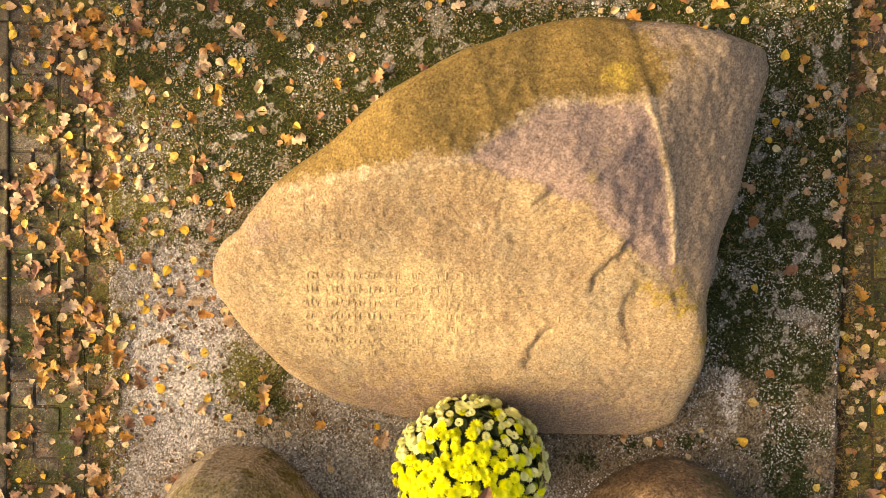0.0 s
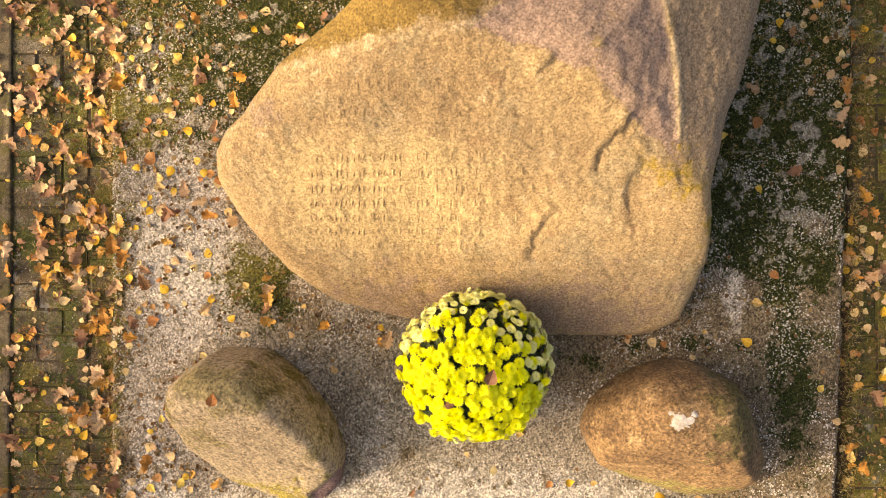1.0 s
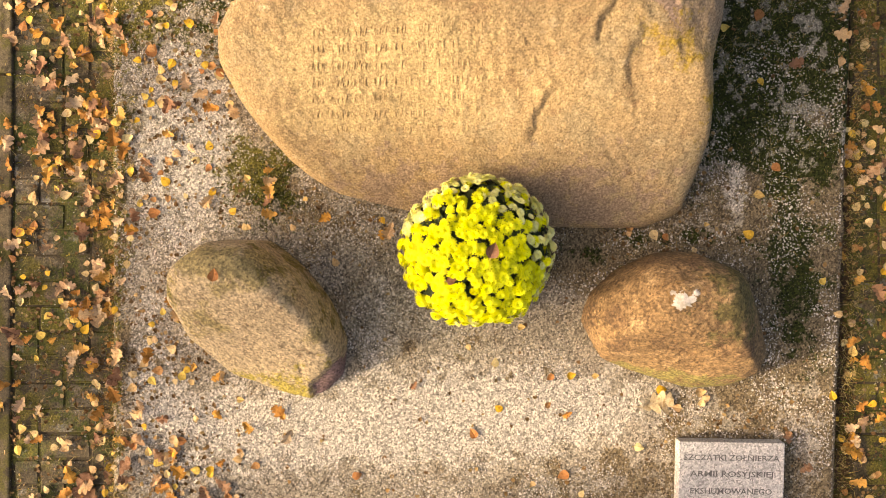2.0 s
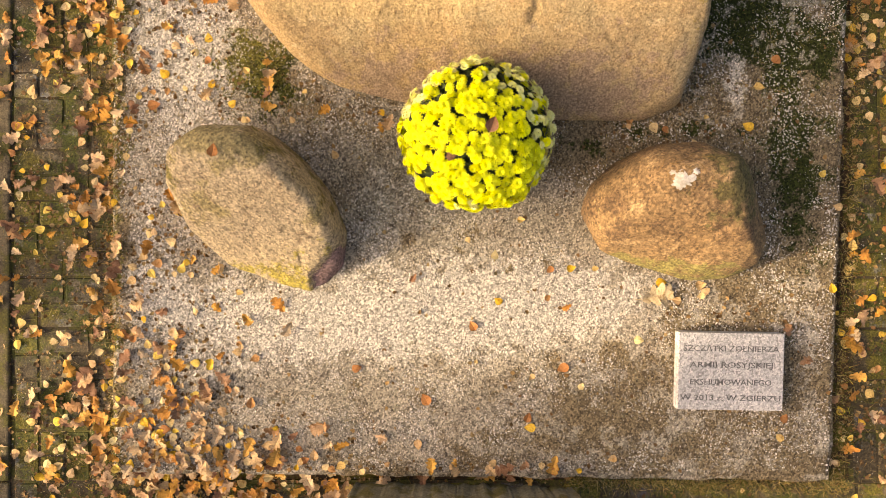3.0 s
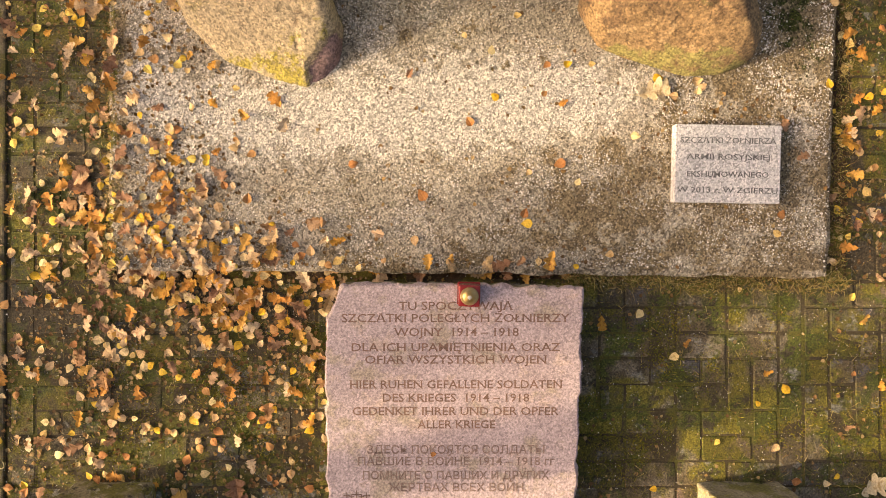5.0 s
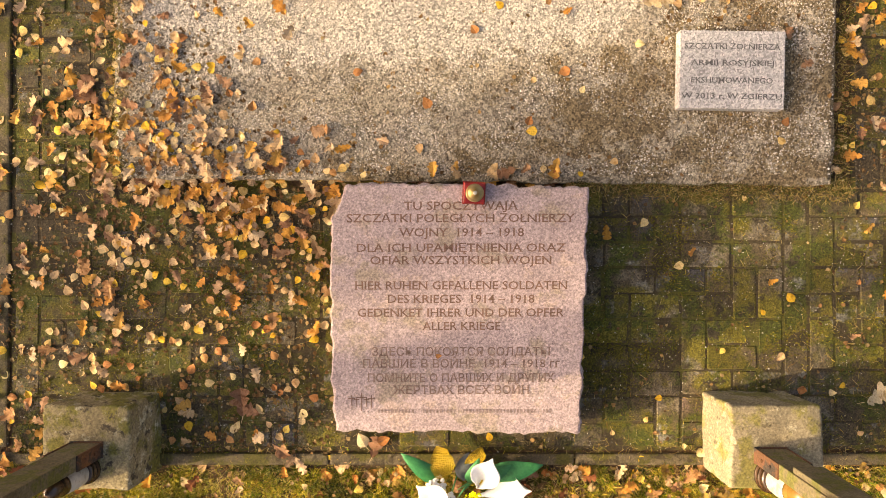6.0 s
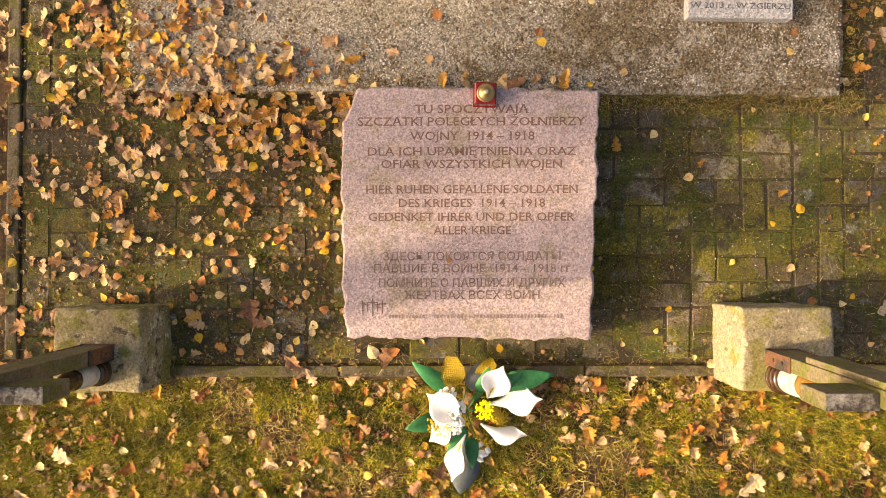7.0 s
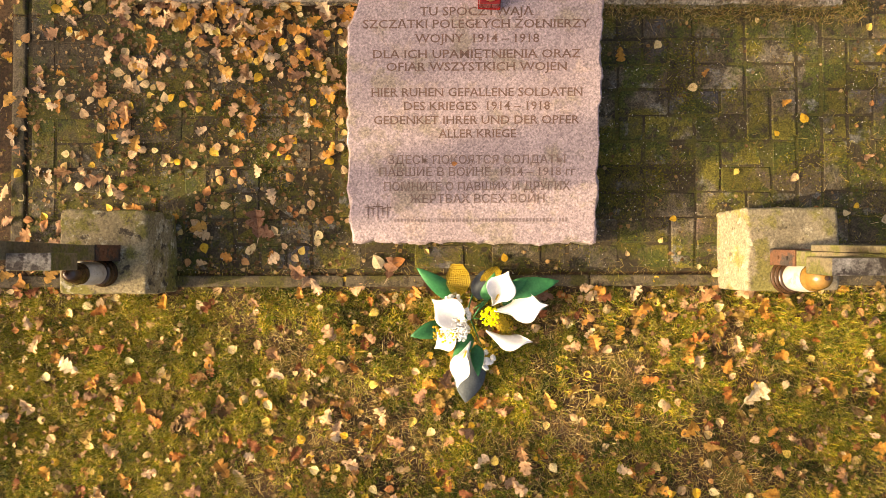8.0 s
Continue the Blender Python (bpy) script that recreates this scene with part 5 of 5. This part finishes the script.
def blades(name, count, area, length, width, material, label, seed, dense=None, lie=0.6, zone=None, category="grass"):
    """Short blades, straws or moss shoots, each a bent sliver of three faces."""
    rr = random.Random(seed)
    V, F, base = [], [], 0
    for _ in range(count):
        x, y = rr.uniform(*area[:2]), rr.uniform(*area[2:])
        if dense and rr.random() > dense(x, y):
            continue
        if y > -3.26 and any(inside(x, y, poly) for poly in KEEP_OUT):
            continue
        a, l, w = rr.uniform(0, 6.2832), rr.uniform(*length), rr.uniform(*width)
        e = max(0.04, rr.gauss(lie, 0.35))
        c, s = math.cos(a), math.sin(a)
        z = (zone(x, y) if zone else floor_z(x, y)) - 0.002
        h, r = l * math.sin(min(e, 1.5)), l * math.cos(min(e, 1.5))
        V += [(x - s * w, y + c * w, z), (x + s * w, y - c * w, z), (x + c * r * 0.55 - s * w * 0.8, y + s * r * 0.55 + c * w * 0.8, z + h * 0.7),
              (x + c * r * 0.55 + s * w * 0.8, y + s * r * 0.55 - c * w * 0.8, z + h * 0.7), (x + c * r * 1.1, y + s * r * 1.1, z + h * 0.9)]
        F += [(base, base + 1, base + 3, base + 2), (base + 2, base + 3, base + 4)]
        base += 5
    return tagged(part(name, mesh_of(name, V, F, material), None), label, category, kind="stuff")


def lawn(x, y):
    # grass thinned near (-0.38, -3.62) to stand for the same patch of shade
    return max(0.04, min(1.0, 0.50 - 0.5 * bump_at(-0.38, -3.62, 0.30, 0.14, x, y) + 1.9 * fbm((x, y, 7), 3.2) + 1.7 * fbm((x, y, 3), 13.0, 2)))


blades("grass", 230000, (-1.95, 1.95, -4.3, -3.205), (0.014, 0.050), (0.0008, 0.0017), M_grass, "short yellow-green grass and moss strewn with leaves", 41, lawn, 0.75, lawn_z)
blades("dead_grass", 42000, (-1.95, 1.95, -4.3, -3.2), (0.02, 0.060), (0.0007, 0.0014), M_straw, "dry straw-coloured grass stalks", 42, None, 0.3, lawn_z)


def beyond(x, y):
    return 0.0 if -1.95 < x < 1.95 and -4.3 < y < 2.0 else math.exp(-(max(abs(x), abs(y + 1.6)) / 4.2) ** 4)


blades("rough_grass", 60000, (-6.0, 6.0, -7.5, 4.5), (0.03, 0.07), (0.0018, 0.0034), M_grass, "rough yellow-green grass further off", 40, beyond, 0.6, lambda x, y: -0.03, "grass")


def tufts(count, seed):
    """Cushions of yellow-green shoots that stand out from the lawn, most of them in the west."""
    rr = random.Random(seed)
    V, F, base = [], [], 0
    for _ in range(count):
        x, y = rr.uniform(-1.95, 1.95), rr.uniform(-4.3, -3.23)
        # the western bump adds yellow tufts to brighten the sunlit grass
        if rr.random() > 0.10 + 1.0 * fbm((x, y, 7), 3.2) + 3.0 * bump_at(-1.6, -3.85, 0.7, 0.6, x, y) + 0.3 * bump_at(0.9, -3.4, 0.7, 0.15, x, y):
            continue
        r = rr.uniform(0.012, 0.045)
        for _ in range(int(22 + 2600 * r)):
            a, d = rr.uniform(0, 6.2832), r * math.sqrt(rr.random())
            c, s = math.cos(a + rr.gauss(0, 0.7)), math.sin(a + rr.gauss(0, 0.7))
            px, py, l, w = x + d * math.cos(a), y + d * math.sin(a), rr.uniform(0.008, 0.024), rr.uniform(0.0006, 0.0012)
            z, up = lawn_z(px, py) + 0.012 * (1 - (d / r) ** 2), 0.35 + 0.6 * rr.random()
            V += [(px - s * w, py + c * w, z), (px + s * w, py - c * w, z), (px + c * l * (1.1 - up), py + s * l * (1.1 - up), z + l * up)]
            F.append((base, base + 1, base + 2))
            base += 3
    return tagged(part("moss_tufts", mesh_of("moss_tufts", V, F, M_tuft), None), "bright yellow-green moss cushions among the grass", "moss", kind="stuff")


tufts(6000, 49)


def margin(x, y):
    """Where straw and shoots gather: along the pad's rim, in the joints and beside the slab."""
    if on_pad(x, y):
        return 0.0 if y < 0.0 and x > -1.2 else 0.2
    near = max(math.exp(-((x - 1.53 - 0.045 * (y + 2.1)) / 0.035) ** 2) if y > -2.1 else 0, math.exp(-((y + 2.13) / 0.03) ** 2) * 0.2, math.exp(-((x + 1.30) / 0.04) ** 2) * 0.6 if y > -2.1 else 0, math.exp(-((y + 3.15) / 0.035) ** 2))
    return near + 0.22 * max(0.0, 0.3 + fbm((x, y, 4), 2.4)) + 0.13


blades("straw", 60000, (-1.95, 1.95, -3.2, 1.4), (0.012, 0.040), (0.0004, 0.0009), M_straw, "dry straws and needles lying in the joints", 43, margin, 0.12, None, "litter")
blades("joint_grass", 34000, (-1.95, 1.95, -3.2, 1.4), (0.008, 0.026), (0.0006, 0.0012), M_grass, "moss and grass shoots growing in the paving joints", 44, lambda x, y: margin(x, y) * 0.9, 0.8, None, "moss")


def paved_moss(x, y):
    """Moss cushions on the paving: thick in patches and where the sun reaches beside the blocks."""
    if on_pad(x, y):
        return 0.0
    m = 1.5 * fbm((x, y, 12), 3.0) - 0.05 - 0.9 * math.exp(-((y + 2.15) / 0.06) ** 2) + 0.5 * fbm((x, y, 5), 14.0, 2)
    # these bumps add yellow moss to brighten the sunlit streaks
    return m + 0.75 * bump_at(1.55, -2.72, 0.32, 0.12, x, y) + 0.6 * bump_at(-1.58, -2.80, 0.22, 0.15, x, y) + 0.5 * bump_at(0.75, -3.03, 0.25, 0.07, x, y) + 0.25 * bump_at(-1.0, -2.7, 0.3, 0.25, x, y)


blades("paving_moss", 110000, (-1.72, 1.92, -3.15, -2.13), (0.004, 0.013), (0.0008, 0.0017), M_pavemoss, "yellow-green moss cushions on the paving blocks", 53, paved_moss, 0.6, None, "moss")
blades("paving_moss", 9000, (-1.72, -1.3, -2.13, 1.3), (0.004, 0.012), (0.0008, 0.0016), M_pavemoss, "yellow-green moss cushions on the paving blocks", 54, paved_moss, 0.6, None, "moss")


def mossy_pad(x, y):
    if not on_pad(x, y):
        return 0.0
    m = 0.9 * float(step(y - 0.15 + 0.3 * fbm((x, y, 0), 1.9), 0.3)) + 0.9 * bump_at(1.12, 0.2, 0.25, 0.6, x, y) + 0.7 * bump_at(-0.7, -0.58, 0.18, 0.14, x, y) - 0.8 * bump_at(-1.15, 0.35, 0.2, 0.5, x, y)
    return m * (0.5 + 0.9 * fbm((x, y, 9), 6.0))


blades("moss", 120000, (-1.3, 1.6, -0.9, 1.2), (0.008, 0.022), (0.0010, 0.0020), M_mossblade, "dark green moss covering the pad", 45, mossy_pad, 0.5, None, "moss")


def pebbles(name, count, area, size, seed, dense, label, paved=False):
    rr = random.Random(seed)
    V, F, base = [], [], 0
    shape = [(1, 0, 0.1), (0.3, 0.8, 0.0), (-0.7, 0.6, 0.05), (-0.9, -0.4, 0.0), (0.2, -0.9, 0.08), (0.05, 0.0, 0.75)]
    for _ in range(count):
        x, y = rr.uniform(*area[:2]), rr.uniform(*area[2:])
        if on_pad(x, y) == paved or rr.random() > dense(x, y) or any(inside(x, y, poly) for poly in KEEP_OUT):
            continue
        s = rr.uniform(*size) * (1.6 if rr.random() < 0.05 else 1.0)
        a, k = rr.uniform(0, 6.28), rr.uniform(0.6, 1.0)
        c, n = math.cos(a), math.sin(a)
        for px, py, pz in shape:
            V.append((x + s * (px * c - py * k * n), y + s * (px * n + py * k * c), (-0.001 if paved else PAD_Z - 0.001) + pz * s * 0.8))
        F += [(base + i, base + (i + 1) % 5, base + 5) for i in range(5)]
        base += 6
    return tagged(part(name, mesh_of(name, V, F, M_pebble), None), label, "gravel", kind="stuff")


for name, material, seed, e in (("rim_grass", M_mossblade, 47, 0.7), ("rim_straw", M_straw, 48, 0.25)):
    blades(name, 2600, (0.46, 1.56, -2.175, -2.075), (0.012, 0.036), (0.0005, 0.0011), material, "grass and straw grown along the edge of the pad", seed, lambda x, y: math.exp(-((y + 2.115 + 0.02 * (x - 0.5)) / 0.03) ** 2), e, lambda x, y: 0.006 + 0.02 * math.exp(-((y + 2.10 + 0.02 * (x - 0.5)) / 0.03) ** 2), "grass")
    blades(name, 8000, (-1.40, -1.22, -2.1, 1.2), (0.010, 0.030), (0.0005, 0.0011), material, "grass and straw grown along the edge of the pad", seed + 40, lambda x, y: math.exp(-((x + 1.305) / 0.03) ** 2), e, lambda x, y: 0.010 + 0.03 * float(step(x + 1.305, 0.02)), "grass")
    blades(name, 7000, (1.45, 1.66, -2.1, 1.2), (0.012, 0.035), (0.0005, 0.0011), material, "grass and straw grown along the edge of the pad", seed + 20, lambda x, y: math.exp(-((x - 1.51 - 0.045 * (y + 2.1)) / 0.03) ** 2), e, lambda x, y: 0.012, "grass")
blades("pad_straw", 30000, (-1.3, 1.6, -0.9, 1.2), (0.010, 0.030), (0.0005, 0.0011), M_straw, "dry straws and needles caught in the moss", 46, lambda x, y: 0.25 + 0.7 * mossy_pad(x, y) if on_pad(x, y) else 0.0, 0.15, None, "litter")
pebbles("aggregate", 120000, (-1.3, 1.6, -2.1, 1.2), (0.0018, 0.0046), 51, lambda x, y: max(0.35, 0.95 - 0.4 * mossy_pad(x, y) + 0.25 * fbm((x, y, 3), 2.5)), "pale stone chips showing in the concrete pad")
pebbles("grit", 16000, (-1.75, 1.8, -3.15, 1.2), (0.0012, 0.0028), 52, lambda x, y: 0.8, "pale grit strewn over the paving", True)
rr = random.Random(55)
V, F, base = [], [], 0
crumb = [leaf_shape("birch", 1.0, rr) for _ in range(6)]
for _ in range(30000):
    x, y = rr.uniform(-1.9, 1.9), rr.uniform(-4.2, 1.3)
    if rr.random() * 150 > thick(x, y)[0] * (0.4 if y < -3.2 else 0.8) or any(inside(x, y, poly) for poly in KEEP_OUT):
        continue
    v, f = rr.choice(crumb)
    p = (v * rr.uniform(0.008, 0.022)) @ rotation(rr, 0.25).T
    p += np.array((x, y, floor_z(x, y) - p[:, 2].min() - 0.001))
    V.append(p)
    F += [tuple(k + base for k in q) for q in f]
    base += len(p)
tagged(part("leaf_crumbs", mesh_of("leaf_crumbs", np.concatenate(V), F, M_crumb), None), "brown crumbled leaves and bud scales", "litter", kind="stuff")


# ---- unseen trees, placed to shade the stones ----
def tree(x, y, r, height, seed):
    rr = random.Random(seed)
    t = thing("tree", "tall straight tree with a thin autumn crown", "tree", (x, y, -0.03), "trees beside the stones")
    bm = bmesh.new()
    rings, k = [], 18
    for j in range(19):
        h = height * j / 18
        rad = r * (1 - 0.45 * j / 18) * (1.12 if j == 0 else 1.0)
        ring = []
        for i in range(k):
            a = 6.2832 * i / k
            q = rad * (1 + 0.06 * noise.noise(Vector((math.cos(a) * 2, math.sin(a) * 2, h * 0.6 + seed))))
            ring.append(bm.verts.new((q * math.cos(a), q * math.sin(a), h)))
        rings.append(ring)
    for a, b in zip(rings, rings[1:]):
        for i in range(k):
            bm.faces.new((a[i], a[(i + 1) % k], b[(i + 1) % k], b[i]))
    bm.faces.new(rings[-1])
    part("trunk", bm, M_bark, t, smooth=True)
    V, F = [], []
    for b in range(16):
        a, h0, l = rr.uniform(0, 6.28), height * rr.uniform(0.72, 0.98), rr.uniform(1.2, 2.6)
        tip = Vector((math.cos(a) * l, math.sin(a) * l, h0 + l * 0.5))
        limb = bmesh.new()
        bmesh.ops.create_cone(limb, cap_ends=True, segments=8, radius1=0.06, radius2=0.015, depth=l * 1.12)
        d = tip - Vector((0, 0, h0))
        bmesh.ops.transform(limb, matrix=Matrix.Translation(Vector((0, 0, h0)) + d / 2) @ d.to_track_quat("Z", "Y").to_matrix().to_4x4(), verts=limb.verts)
        part("limb", limb, M_bark, t)
        for _ in range(90):
            c = Vector((0, 0, h0)) + d * rr.uniform(0.35, 1.1) + Vector((rr.gauss(0, .35), rr.gauss(0, .35), rr.gauss(0, .3)))
            n = Euler((rr.uniform(0, 6), rr.uniform(0, 6), 0)).to_matrix()
            q = len(V)
            for co in ((-0.07, 0, 0), (0, -0.04, 0.01), (0.07, 0, 0), (0, 0.04, 0.01)):
                V.append(c + n @ Vector(co))
            F.append((q, q + 1, q + 2, q + 3))
    tagged(part("crown", mesh_of("crown", V, F, M_birch), None, t, "thin crown of yellow leaves"), kind="stuff")
    return t


def at_shadow(v, d):
    """The place of a trunk whose shadow runs along the line v, d metres towards the sun."""
    c, s = math.cos(SUN_AZ), math.sin(SUN_AZ)
    return (d * c + v * s, d * s - v * c)


# each trunk's place and width are fitted to a band of shade
for n, (v0, v1, d) in enumerate(((0.13, 0.29, 30.0), (0.78, 1.45, 16.0), (-1.25, -0.30, 28.0), (-2.47, -1.64, 18.0), (-2.83, -2.59, 9.0), (-4.40, -3.66, 24.0))):
    px, py = at_shadow((v0 + v1) / 2, d)
    tree(px, py, (v1 - v0) / 2 * 1.05, 26.0 if d > 40 else 13.0, n)


# ---- paving, kerbs ----
def kerb(name, x0, y0, x1, y1, w, label):
    l = math.hypot(x1 - x0, y1 - y0)
    k = thing(name, label, "kerb", (x0, y0, -0.08), kind="structure")
    k.rotation_euler = (0, 0, math.atan2(y1 - y0, x1 - x0))
    n = max(1, round(l / 1.0))
    for i in range(n):
        bm = box(l / n * (i + 0.5), 0, 0.043, l / n - 0.006, w, 0.086 + 0.004 * (i % 2), 0.008, 2)
        part("kerb_stone", bm, M_kerb, k)


kerb("kerb_south", -2.4, -3.172, 2.4, -3.182, 0.045, "low grey concrete edging between paving and grass")
kerb("kerb_west", -1.765, -3.13, -1.725, 1.9, 0.05, "low grey concrete edging along the paving")

CELL = 0.1005


def paver_mesh(w, h, seed):
    """A worn paving block: rounded rim, slightly uneven top."""
    rr = random.Random(seed)
    rows = []
    verts = []
    for inset, z in ((0.0, -0.05), (0.0, -0.008), (0.002, -0.003), (0.006, 0.0)):
        hw, hh = w / 2 - inset - 0.0018, h / 2 - inset - 0.0018
        c = 0.006
        ring = [(-hw + c, -hh), (hw - c, -hh), (hw, -hh + c), (hw, hh - c), (hw - c, hh), (-hw + c, hh), (-hw, hh - c), (-hw, -hh + c)]
        rows.append(len(verts))
        verts += [(x + rr.uniform(-.0026, .0026), y + rr.uniform(-.0026, .0026), z + rr.uniform(-.001, .001)) for x, y in ring]
    faces = []
    for a, b in zip(rows, rows[1:]):
        faces += [(a + i, a + (i + 1) % 8, b + (i + 1) % 8, b + i) for i in range(8)]
    faces.append(tuple(rows[-1] + i for i in range(8)))
    return verts, faces


SHAPES = {}
for key, (w, h) in {"flat": (2 * CELL, CELL), "tall": (CELL, 2 * CELL), "square": (CELL, CELL)}.items():
    for tone, material in enumerate((M_paver, M_paver_dark, M_paver_red)):
        for k in range(3):
            v, f = paver_mesh(w, h, k * 7 + tone)
            SHAPES[key, tone, k] = mesh_of("paving_block", v, f, material)


def pave(name, x0, y1, cols, rows, seed, label, low=0.0):
    """Blocks of 20 by 10 and 10 by 10 cm laid in mixed rows over a bed of moss and sand."""
    rr = random.Random(seed)
    bed = part(name, box(x0 + cols * CELL / 2, y1 - rows * CELL / 2, -0.0257 - low, cols * CELL + 0.02, rows * CELL + 0.02, 0.045), M_joint)
    tagged(bed, label, "paving", kind="structure")
    taken = set()
    for j in range(rows):
        for i in range(cols):
            if (i, j) in taken:
                continue
            free_r = i + 1 < cols and (i + 1, j) not in taken
            free_d = j + 1 < rows
            pick = rr.random()
            key = "flat" if pick < 0.60 and free_r else "tall" if pick < 0.72 and free_d else "square"
            w, h = {"flat": (2, 1), "tall": (1, 2), "square": (1, 1)}[key]
            taken |= {(i + a, j + b) for a in range(w) for b in range(h)}
            x, y = x0 + (i + w / 2) * CELL, y1 - (j + h / 2) * CELL
            tone = 1 if rr.random() < (0.45 if key == "square" else 0.15) else 2 if rr.random() < 0.06 else 0
            ob = new("paving_block", SHAPES[key, tone, rr.randrange(3)])
            ob.parent = bed
            ob.matrix_basis = Matrix.Translation((x, y, rr.uniform(-0.004, 0.0006))) @ Euler((rr.gauss(0, .006), rr.gauss(0, .006), rr.gauss(0, .008))).to_matrix().to_4x4()
    return bed


pave("pavement_west", -1.715, -2.125 + CELL * 36, 4, 36, 61, "mossy concrete block paving strewn with leaves", 0.0018)
pave("pavement_front", -1.715, -2.128, 17, 10, 62, "mossy concrete block paving strewn with leaves")
pave("pavement_front_east", -1.715 + 17 * CELL, -2.128, 18, 10, 63, "mossy grey concrete block paving", 0.0006)
pave("pavement_east", 1.582, -2.128 + CELL * 36, 3, 36, 64, "mossy grey concrete block paving", 0.0012)
